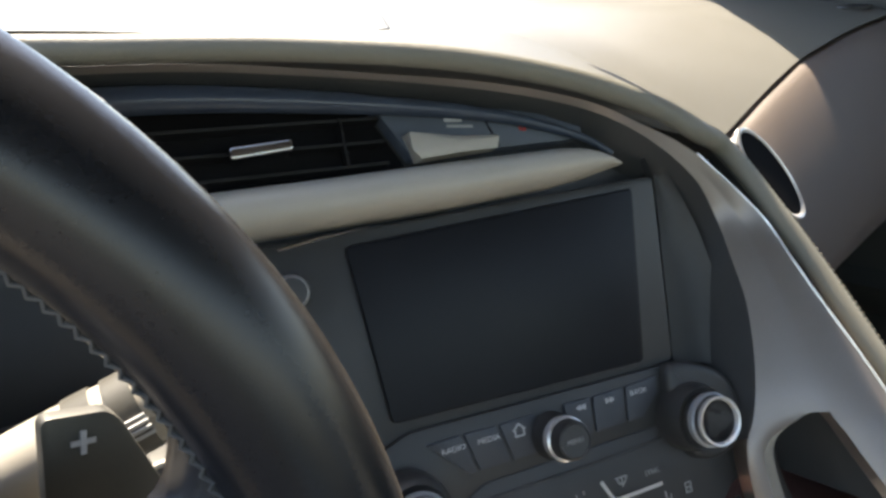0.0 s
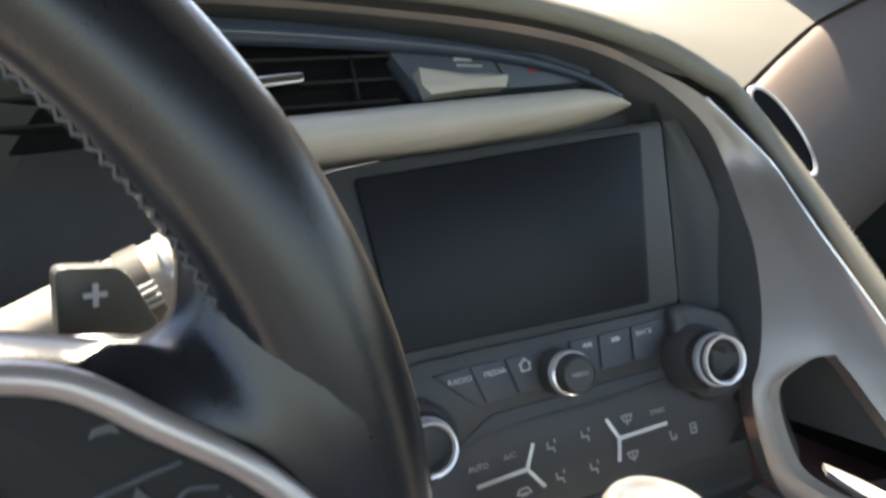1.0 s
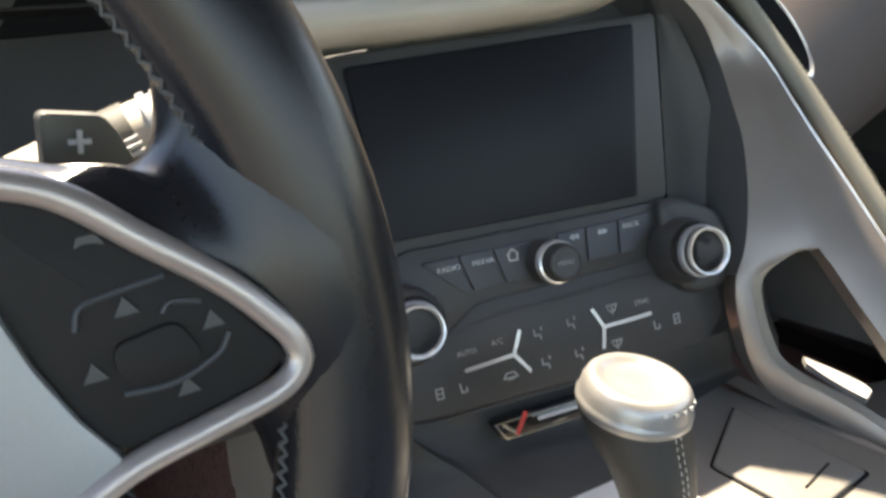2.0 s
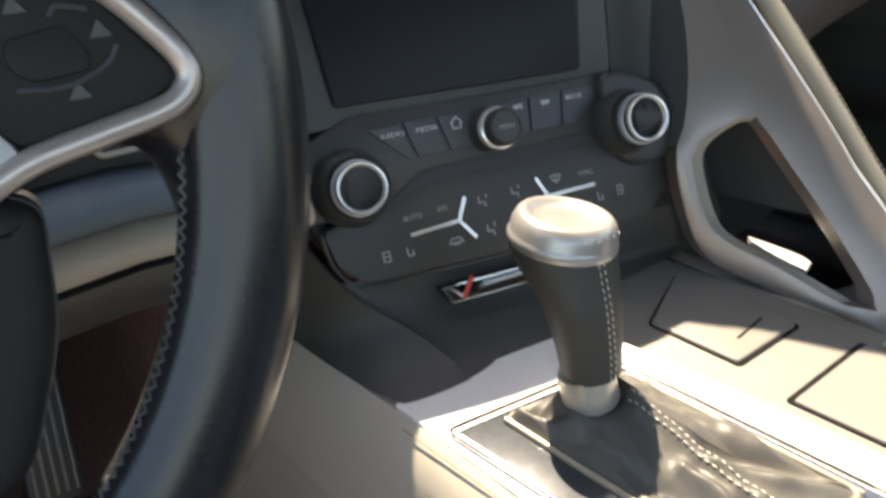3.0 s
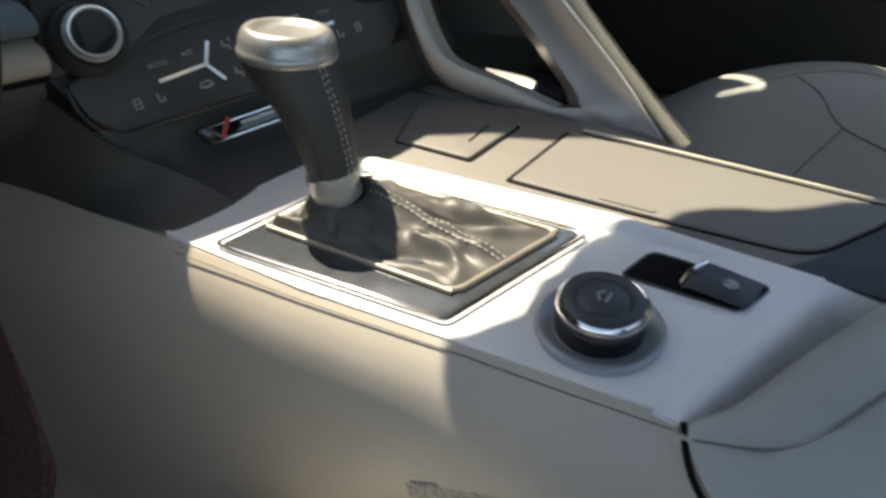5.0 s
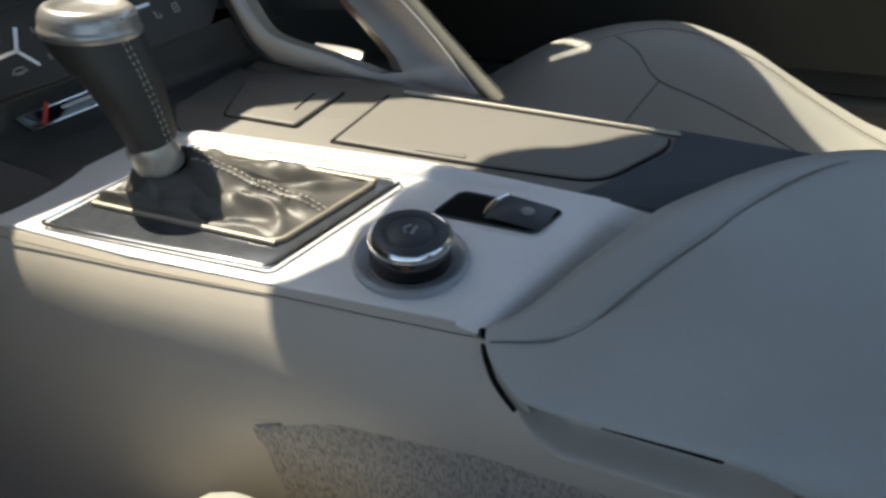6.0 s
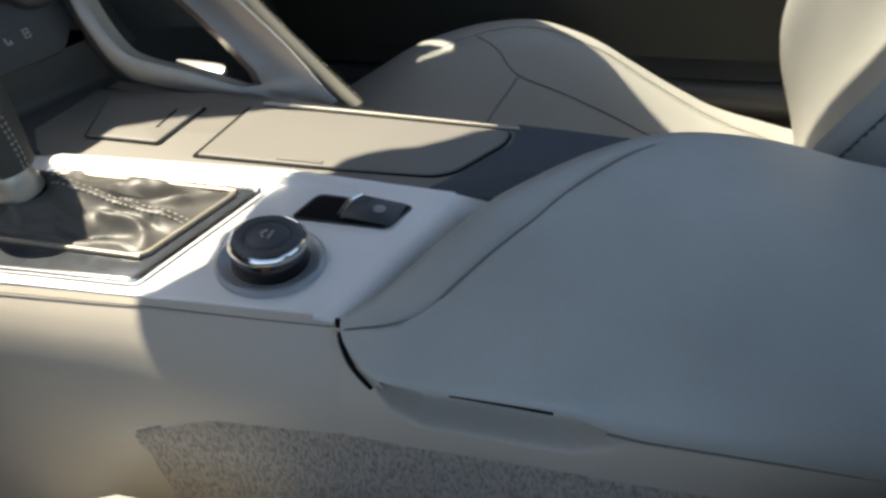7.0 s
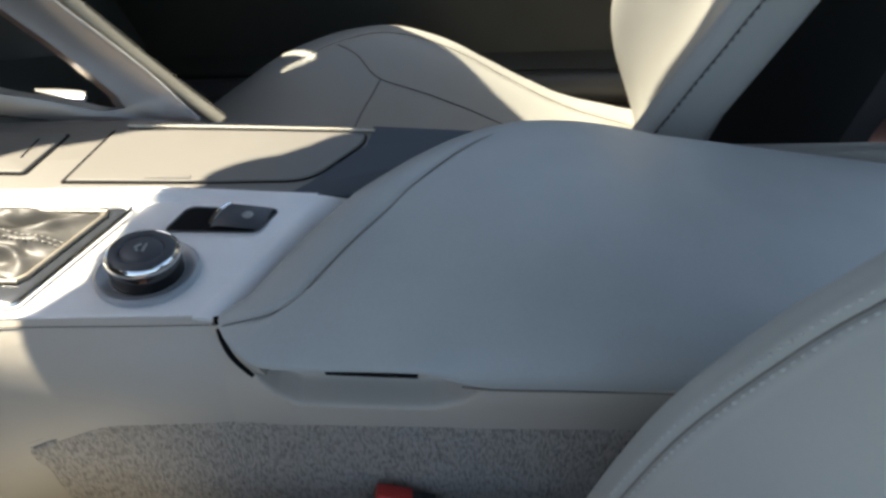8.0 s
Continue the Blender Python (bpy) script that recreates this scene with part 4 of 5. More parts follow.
    part("flank_seam", tube([(x - 0.0050, y, z - 0.0030) for x, y, z in [r[0] for r in rows if r[0][1] > -0.117]], 0.0004, 6), CREASE, d)
    # below the lip the leather runs on and gives way to the carpet
    rows = []
    for y in np.linspace(0.1945, -0.02, 50):
        out = np.interp(y, [-0.03, -0.01, 0.01], [-0.006, -0.003, 0.0])
        rows.append([(tunnel_side(y, z) - out, y, z) for z in np.linspace(carpet_line(y)[0] + 0.004, 0.0, 40)])
    part("lower_flank", shell(rows, (0.012, 0, 0)), TAN, d)
    # tunnel side ahead of it
    rows = []
    for y in np.linspace(0.1935, 0.47, 24):
        high = [(x + 0.0004, y, z) for x, z in spline([(x, z, 0) for x, z in rolled(0.195)], 40)[:, :2] if z > 0.306]
        rows.append(high + [(tunnel_side(0.195, z) + 0.0004, y, z) for z in np.linspace(0.303, 0.0, 30)])
    part("tunnel_panel", shell(rows, (0.015, 0, 0)), TAN, d, "greige panel along the driver's footwell")
    rows = []
    for y in np.linspace(0.47, 1.06, 8):
        rows.append([(x, y, z) for x, z in spline([(0.178, 0.42), (0.165, 0.32), (0.150, 0.2), (0.130, 0.08), (0.08, 0.01), (-0.05, 0.0)], 12)])
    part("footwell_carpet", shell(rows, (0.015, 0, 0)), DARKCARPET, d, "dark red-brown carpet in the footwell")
    # silver top plate
    so = [(0.1812, 0.2105), (0.1855, 0.10), (0.196, 0.0), (0.2085, -0.115), (0.2145, -0.1145), (0.240, -0.1240), (0.2765, -0.1370), (0.318, -0.1502), (0.3545, -0.160), (0.353, -0.11), (0.3445, -0.03), (0.331, 0.078), (0.323, 0.172), (0.302, 0.187), (0.24, 0.202)]
    part("top_plate", plate(rounded(so, 0.003, 3), CON, 0.0012, -0.02, 0.0010, 2), SILVER, d, "satin silver plate")
    # the plate rolls down towards the armrest
    bend = spline([(0.2050, -0.1145, 0), (0.2130, -0.1150, 0), (0.240, -0.1240, 0), (0.2765, -0.1370, 0), (0.318, -0.1502, 0), (0.3545, -0.160, 0)], 40)
    rows = []
    for dy, dz in ((0.010, 0.0004), (0.007, 0.0013), (0.004, 0.0014), (0.001, 0.0013), (-0.002, 0.0004), (-0.005, -0.0014), (-0.008, -0.0044), (-0.012, -0.0095), (-0.018, -0.016), (-0.030, -0.024), (-0.06, -0.03)):
        rows.append([C(x - 0.25 * dy * min(1, (x - 0.205) / 0.03, (0.3545 - x) / 0.03), y + dy, 0.0006 + (dz - 0.0006) * min(1, (0.3585 - x) / 0.03)) for x, y, _ in bend])
    part("plate_roll", shell(rows, (0, 0, -0.004)), SILVER, d, "rolled rear edge of the silver plate")
    gl = rounded([(0.189, 0.167), (0.2055, 0.014), (0.318, -0.019), (0.3045, 0.139)], [0.004, 0.004, 0.007, 0.006])
    part("gloss_plate", plate(gl, CON, 0.0045, -0.01, 0.001), DUSTY, d, "piano black plate round the gear lever")
    part("plate_rim", tube([C(x, y, 0.0045) for x, y in rounded([(0.1875, 0.1695), (0.2035, 0.0115), (0.3205, -0.023), (0.3065, 0.142)], [0.005, 0.005, 0.008, 0.008])], 0.0013, 8, closed=True), CHROME, d)
    # raised ridge on the passenger side of the plate
    rows = []
    for y in np.linspace(0.165, -0.158, 36):
        x0 = np.interp(y, [-0.158, -0.1, -0.03, 0.078, 0.165], [0.3535, 0.352, 0.3435, 0.3295, 0.318])
        h = min(1, (0.167 - y) / 0.02) * max(0, min(1, (y + 0.105) / 0.07))
        rows.append([C(x0 - 0.012, y, 0.0008), C(x0 - 0.008, y, 0.001 + 0.0055 * h), C(x0 - 0.003, y, 0.001 + 0.0070 * h), C(x0 + 0.003, y, 0.001 + 0.005 * h), C(x0 + 0.004, y, 0.0)])
    part("plate_ridge", shell(rows, (0, 0, -0.006)), SILVER, d)
    # drive dial
    m = CON @ pose(0.2455, -0.0605, 0.003) @ Matrix.Diagonal((1.25, 1.25, 1.16, 1))
    bz = CON @ pose(0.2455, -0.0605, 0.003) @ Matrix.Diagonal((1.36, 1.36, 1.1, 1))
    part("dial_bezel", lathe([(0.0262, -0.002), (0.0262, 0.0015), (0.0248, 0.0028), (0.0222, 0.0022), (0.021, 0.0005), (0.0190, 0.0)], bz, 48, caps=False), DIMSILVER, d, "stepped silver ring round the dial")
    dial = part("drive_dial", lathe([(0.0198, 0.0), (0.0198, 0.010), (0.0196, 0.0118)], m, 48), GLOSS, d, "black rotary dial with a bright band")
    part("dial_band", lathe([(0.0196, 0.0115), (0.0202, 0.0125), (0.0199, 0.0152), (0.0184, 0.0168), (0.0175, 0.0162)], m, 48, caps=False), CHROME, dial)
    part("dial_top", lathe([(0.0182, 0.0150), (0.0178, 0.0168), (0.0165, 0.0178), (0.0128, 0.0176), (0.0118, 0.0165), (0.0108, 0.0176), (0.0095, 0.0182), (0, 0.0185)], m, 48), BUTTON, dial)
    for q in ([(-0.003, 0.001), (0.0, 0.003), (0.003, 0.001)], [(-0.003, -0.002), (0.003, -0.002)]):
        bar(q, 0.001, m, 0.0190, DIM, dial)
    # parking brake switch
    rec = rounded([(0.2945, -0.054), (0.3265, -0.0625), (0.3295, -0.133), (0.2985, -0.1225)], [0.005, 0.007, 0.006, 0.006])
    part("switch_recess", plate(rec, CON, 0.0018, -0.01, 0.0004), GAP, d, "black recess of the parking brake switch")
    part("recess_rim", tube([C(x, y, 0.0018) for x, y in rec], 0.0009, 6, closed=True), PLASTIC, d)
    sw = part("brake_switch", grid([[C(0.2985 + 0.001 * s, -0.0885 - 0.036 * s, 0.0035 + h * 0.6), C(0.303, -0.0885 - 0.038 * s, 0.004 + h), C(0.325, -0.094 - 0.035 * s, 0.004 + h), C(0.328, -0.095 - 0.035 * s, 0.0035 + h * 0.6)] for s, h in ((0, 0.002), (0.12, 0.0045), (0.5, 0.003), (0.9, 0.0012), (1.0, 0.0))], False), BUTTON, d, "black rocker of the parking brake")
    part("switch_edge", tube([C(0.2995, -0.0885, 0.0065), C(0.313, -0.091, 0.0085), C(0.327, -0.0955, 0.0065)], 0.0018, 8, 12), CHROME, sw)
    part("brake_mark", lathe([(0.0042, 0.0), (0.0044, 0.0004), (0.0034, 0.0004), (0.0032, 0.0)], CON @ pose(0.3135, -0.113, 0.0068), 24), DIM, sw)
    # passenger half of the top
    right = rounded([(0.322, 0.165), (0.345, -0.03), (0.354, -0.11), (0.356, -0.28), (0.474, -0.34), (0.470, -0.05), (0.462, 0.06), (0.44, 0.20), (0.36, 0.215)], 0.004)
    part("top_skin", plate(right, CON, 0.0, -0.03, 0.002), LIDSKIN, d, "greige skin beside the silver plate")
    # extra plate over the skin, coloured dark for the shade there
    part("deck_shade", plate(rounded([(0.3552, -0.135), (0.3700, -0.1468), (0.4370, -0.1862), (0.4585, -0.1880), (0.4725, -0.188), (0.4735, -0.345), (0.3552, -0.30)], 0.0015), CON, 0.0008, -0.004, 0.0004), DECKSHADE, d, "shade-toned skin behind the lid")
    lid_o = [(0.3545, 0.0505), (0.440, 0.043), (0.4565, -0.184), (0.437, -0.182), (0.375, -0.147), (0.3625, -0.05)]
    part("lid_gap", plate(rounded([(0.3525, 0.0545), (0.4417, 0.0470), (0.4578, -0.1860), (0.4370, -0.1845), (0.3735, -0.1485), (0.3612, -0.05)], [0.003, 0.003, 0.014, 0.02, 0.02, 0.02]), CON, 0.0009, -0.01, 0), GAP, d)
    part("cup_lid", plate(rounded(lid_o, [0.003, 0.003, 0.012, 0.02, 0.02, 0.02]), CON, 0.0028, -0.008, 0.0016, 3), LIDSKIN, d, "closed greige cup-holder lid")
    part("lid_grip", plate(rounded([(0.3625, -0.012), (0.3665, -0.012), (0.3705, -0.05), (0.3655, -0.05)], 0.0015), CON, 0.0038, 0.0, 0.0006), LIDSKIN, d)
    part("edge_trim", tube([C(0.449, 0.035, 0.002), C(0.455, -0.05, 0.002), C(0.463, -0.19, 0.002)], 0.0017, 8, 24), CHAMP, d)
    part("tray_gap", plate(rounded([(0.3578, 0.1535), (0.3620, 0.0880), (0.4310, 0.0812), (0.4240, 0.1745)], [0.004, 0.004, 0.003, 0.003]), CON, 0.0009, -0.01, 0), GAP, d)
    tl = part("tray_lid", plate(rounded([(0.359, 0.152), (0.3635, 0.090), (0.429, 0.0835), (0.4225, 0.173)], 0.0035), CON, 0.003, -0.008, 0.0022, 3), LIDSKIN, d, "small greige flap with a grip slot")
    bar([(0.385, 0.1025), (0.416, 0.1025)], 0.0015, CON, 0.0036, GAP, tl, "grip_slot")
    # passenger flank
    rows = [[(0.470 + 0.004 * (y < 0), y, 0.385 + 0.075 * y - 0.35 * max(0, -0.36 - y)), (0.482, y, 0.375 + 0.075 * y - 0.35 * max(0, -0.36 - y)), (0.492, y, 0.34), (0.497, y, 0.2), (0.50, y, 0.0)] for y in np.linspace(-0.9, 0.2, 16)]
    part("passenger_flank", shell(rows, (-0.015, 0, 0)), SIDE, d)


def armrest():
    d = thing("armrest", "padded greige leather armrest lid with a seam along its front", "armrest")
    # rim of the cushion in plan with its height, from the rear round the nose to the passenger side
    rim = spline([(0.180, -0.75, 0.333), (0.1775, -0.45, 0.3455), (0.1755, -0.347, 0.350), (0.175, -0.305, 0.3515), (0.1745, -0.2856, 0.3545), (0.174, -0.2706, 0.3608), (0.1735, -0.254, 0.3658), (0.1735, -0.21, 0.3674), (0.1735, -0.175, 0.3680), (0.1755, -0.151, 0.3695), (0.183, -0.137, 0.3745), (0.193, -0.127, 0.3800), (0.204, -0.1225, 0.3850), (0.2125, -0.1275, 0.3848), (0.2235, -0.1366, 0.3843), (0.245, -0.1465, 0.3835), (0.272, -0.1580, 0.3825), (0.322, -0.1815, 0.3805), (0.344, -0.1945, 0.3800), (0.391, -0.2290, 0.3775), (0.432, -0.2650, 0.375), (0.460, -0.300, 0.372), (0.472, -0.34, 0.3665), (0.474, -0.45, 0.340), (0.472, -0.75, 0.27)], 220)
    def top(x, y):
        back = max(0, -0.34 - y)
        return 0.4100 - 1.05 * (x - 0.35) ** 2 - 0.16 * back * min(1, back / 0.1) - 0.0055 * min(1, max(0, (x - 0.25) / 0.11))
    insets = [0, 0.0004, 0.001, 0.002, 0.003] + [0.004 + 0.001 * k for k in range(25)] + [0.029 + 0.0007 * k for k in range(24)] + [0.048, 0.056, 0.07, 0.085, 0.10, 0.12, 0.14]
    plan = rim[:, :2]
    t = np.gradient(plan, axis=0)
    t /= np.linalg.norm(t, axis=1)[:, None]
    nrm = np.stack([t[:, 1], -t[:, 0]], 1)
    k = np.ones(13) / 13
    nrm = np.stack([np.convolve(np.pad(nrm[:, a], 6, "edge"), k, "valid") for a in (0, 1)], 1)
    nrm /= np.linalg.norm(nrm, axis=1)[:, None]
    spine = np.stack([np.full(len(plan), 0.34), np.minimum(plan[:, 1] - 0.02, -0.31)], 1)
    tip = int(np.argmax(plan[:, 1]))
    loops = []
    for q in insets:
        row = []
        for i, ((x, y, zb), n, sp) in enumerate(zip(rim, nrm, spine)):
            reach = min(1.0, max(0.0, (q - 0.022) / 0.118))
            p = np.array((x, y)) + n * min(q, 0.03)
            p = p + (sp - p) * reach
            e = max(top(*p), zb + 0.002)
            w = min(1.0, max(0.0, (i - tip + 22) / 30))
            r = 0.060 + (0.036 - 0.060) * w * w * (3 - 2 * w)
            f = min(1.0, math.hypot(p[0] - x, p[1] - y) / r)
            row.append((p[0], p[1], zb + (e - zb) * (1 - (1 - f) ** 2.2) ** (1 / 2.2)))
        loops.append(row)
    # the leather is drawn in along the seam, with a softer pressed line beside it
    cloud = np.array([p for row in loops for p in row])
    def line(inset):
        plan = spline([(0.1985 - inset, -0.1265, 0), (0.2015, -0.146 + inset, 0), (0.207, -0.162 + inset, 0), (0.2175, -0.1745 + inset, 0), (0.2365, -0.1868 + inset, 0), (0.275, -0.2105 + inset, 0), (0.299, -0.2255 + inset, 0), (0.323, -0.2375 + inset, 0), (0.367, -0.2635 + inset, 0), (0.3985, -0.2865 + inset, 0), (0.425, -0.313 + inset, 0)], 240)
        for p in plan:
            near = np.argsort(np.hypot(cloud[:, 0] - p[0], cloud[:, 1] - p[1]))[:5]
            p[2] = cloud[near, 2].mean()
        for _ in range(60):
            plan[1:-1, 2] = (plan[:-2, 2] + plan[1:-1, 2] * 2 + plan[2:, 2]) / 4
        return plan
    seam, press = line(0.0), line(0.0030)
    fade = np.interp(np.arange(240), [0, 190, 239], [1, 1, 0])
    for row in loops:
        for i in range(tip - 4, min(tip + 90, len(row))):
            x, y, z = row[i]
            for pts, depth, wide in ((seam, 0.0013, 0.0026), (press, 0.0005, 0.0018)):
                g = np.hypot(pts[:, 0] - x, pts[:, 1] - y)
                j = int(np.argmin(g))
                z -= depth * fade[j] * math.exp(-(g[j] / wide) ** 2)
            row[i] = (x, y, z)
    deep = [0.03 if i < tip - 7 else 0.004 if i < tip + 30 else 0.012 for i in range(len(rim))]
    tuck = [(x + q * n[0], y + q * n[1], z - 0.001 - 0.010 * (q < 0.02)) for (x, y, z), n, q in zip(rim, nrm, deep)]
    part("cushion", grid([tuck] + loops), PADSKY, d)
    part("seam", tube(seam[:225] - np.array((0, 0, 0.0006)), 0.0007, 6), CREASE, d)
    part("scoop_slot", tube([(0.1955, -0.1888, 0.3435), (0.1955, -0.2505, 0.3405)], 0.0022, 8), GAP, d)
    part("flank_line", tube([(0.1742, -0.281, 0.3535), (0.1745, -0.300, 0.3505), (0.1752, -0.347, 0.3490), (0.1772, -0.45, 0.3445), (0.1797, -0.75, 0.332)], 0.0007, 6, 24), CREASE, d)


def gear_lever():
    d = thing("gear_lever", "leather gear lever with a silver cap and stitched boot", "gear lever")
    # centres rise from the collar to the head
    secs = [((0.2525, 0.121, 0.440), 0.0165, 0.0165), ((0.2535, 0.124, 0.455), 0.0185, 0.0178), ((0.2545, 0.128, 0.470), 0.0215, 0.0195), ((0.2555, 0.134, 0.485), 0.0245, 0.0225), ((0.2565, 0.141, 0.4955), 0.0272, 0.0262), ((0.257, 0.1455, 0.5045), 0.0285, 0.0285), ((0.2575, 0.147, 0.5085), 0.0287, 0.0288)]
    rows = []
    for k, (c, rx, ry) in enumerate(secs):
        tilt = pose(*c, -8 + 2.2 * k, -3 + 1.4 * k, 10)
        rows.append([tilt @ Vector((rx * math.cos(a), ry * math.sin(a), 0)) for a in np.linspace(0, 2 * math.pi, 36, endpoint=False)])
    dense = [spline([r[j] for r in rows], 20) for j in range(36)]
    part("grip", grid([[dense[j][i] for j in range(36)] for i in range(20)], True, True), GRIP, d, "dark leather grip with twin stitching")
    m = pose(0.2575, 0.147, 0.5085, 6, 8, 10)
    part("cap", lathe([(0.0286, -0.002), (0.0298, 0.0005), (0.0299, 0.003), (0.0291, 0.0042), (0.0287, 0.0055), (0.0284, 0.0095), (0.0266, 0.0138), (0.0246, 0.0158), (0.0228, 0.0162), (0.0205, 0.0156), (0.0190, 0.0142), (0.0165, 0.0132), (0.012, 0.0130), (0, 0.0130)], m, 48), CAPMETAL, d, "satin silver cap")
    for k in range(5):
        q = m @ pose(0, 0, 0.0118, 0, 0, -128 + 13 * k) @ pose(0.0279, 0, 0, 0, 58, 0)
        bar([(0, -0.0010), (0, 0.0010)], 0.0014, q, 0.0006, DIM, d, "gear_mark")
    part("collar", lathe([(0.0152, -0.002), (0.0163, 0.0005), (0.0160, 0.010), (0.0156, 0.016), (0.0150, 0.0190)], pose(0.2515, 0.1195, 0.4215, -12, -6, 0), 40), COLLAR, d, "bright metal collar")
    for dx in (-0.0017, 0.0017):
        pts = []
        for k, (c, rx, ry) in enumerate(secs):
            a = -1.88 + dx / rx
            pts.append((pose(*c, -8 + 2.2 * k, -3 + 1.4 * k, 10) @ Vector(((rx + 0.0004) * math.cos(a), (ry + 0.0004) * math.sin(a), 0)))[:])
        stitches(spline(pts, 60), d, THREAD, 0.0042, 0.00045, 0.003)
    # boot: gathered leather from the frame up to the collar
    out = rounded([(0.2165, 0.1535), (0.2245, 0.0185), (0.3095, -0.0075), (0.2995, 0.1300)], 0.010, 8)
    rim = spline([(*p, 0) for p in out + out[:1]], 241)[:-1]
    seam_line = [(0.2625, 0.103), (0.2620, 0.088), (0.2645, 0.074), (0.2640, 0.056), (0.2632, 0.038), (0.2650, 0.016), (0.2640, 0.003)]
    # ridges and hollows of the gathered leather: a line in plan, a height and a width
    folds = [(seam_line, 0.0050, 0.0050), ([(0.266, 0.050), (0.283, 0.022), (0.300, 0.001)], 0.0055, 0.0050), ([(0.274, 0.062), (0.290, 0.034), (0.303, 0.014)], -0.0050, 0.0055), ([(0.270, 0.100), (0.288, 0.070), (0.300, 0.045)], 0.0065, 0.0110), ([(0.275, 0.115), (0.292, 0.112)], 0.0045, 0.0080),
             ([(0.232, 0.070), (0.240, 0.048), (0.246, 0.030)], -0.0055, 0.0065), ([(0.251, 0.060), (0.251, 0.038), (0.240, 0.024), (0.231, 0.020)], 0.0065, 0.0042), ([(0.256, 0.030), (0.250, 0.016)], -0.0030, 0.0040), ([(0.220, 0.146), (0.225, 0.130), (0.230, 0.113)], 0.0065, 0.0042), ([(0.228, 0.142), (0.234, 0.128)], -0.0045, 0.0045), ([(0.240, 0.150), (0.262, 0.142)], 0.0040, 0.0060), ([(0.231, 0.103), (0.234, 0.086)], 0.0040, 0.0045)]
    dense = [(spline([(*q, 0) for q in pts], 24)[:, :2], amp, wide) for pts, amp, wide in folds]
    rows = []
    for s in np.linspace(0, 1, 48):
        row = []
        for j, (x, y, _) in enumerate(rim):
            a = math.atan2(y - 0.1195, x - 0.2515)
            cx, cy = 0.2515 + 0.0158 * math.cos(a), 0.1195 + 0.0158 * math.sin(a)
            e = s**0.8
            px, py = x + (cx - x) * e, y + (cy - y) * e
            h = 0.0055 + 0.017 * max(0, s - 0.42) / 0.58
            env = min(1.0, s / 0.14) ** 0.8 * min(1.0, (1 - s) / 0.12)
            lift = 0.0040 + sum(amp * math.exp(-((line[:, 0] - px) ** 2 + (line[:, 1] - py) ** 2).min() / wide**2) for line, amp, wide in dense)
            lift += 0.0015 * noise.noise((px * 55, py * 55, 1.5)) + 0.0008 * noise.noise((px * 140, py * 110, 5))
            row.append((px, py, C(0, py)[2] + h + max(-0.0035, env * lift)))
        rows.append(row)
    boot = part("boot", grid(rows, True), BOOT, d, "gathered dark leather boot", 70)
    part("boot_frame", tube([C(x, y, 0.0058) for x, y, _ in rim], 0.0021, 10, closed=True), RIMMETAL, d)
    cloud = np.array([p for r in rows for p in r])
    for o in (-0.0022, 0.0022):
        line = []
        for q in spline([(*q, 0) for q in seam_line], 50):
            x, y = q[0] + o * 0.95, q[1] + o * 0.25
            gap = np.hypot(cloud[:, 0] - x, cloud[:, 1] - y)
            near = np.argsort(gap)[:6]
            wt = 1 / (gap[near] + 0.0004)
            line.append([x, y, float((cloud[near, 2] * wt).sum() / wt.sum()) + 0.0008])
        line = np.array(line)
        for _ in range(4):
            line[1:-1, 2] = (line[:-2, 2] + line[1:-1, 2] + line[2:, 2]) / 3
        stitches(spline(line, 80), d, THREAD, 0.0045, 0.00055, 0.0032)


# ---- steering wheel ----
WHEEL = frame_of((-0.097, 0.159, 0.649), (0.979, -0.202, 0.0), (0.044, 0.214, 0.976))


def W(a, b, n=0.0):
    return np.array(WHEEL @ Vector((a, b, n)))


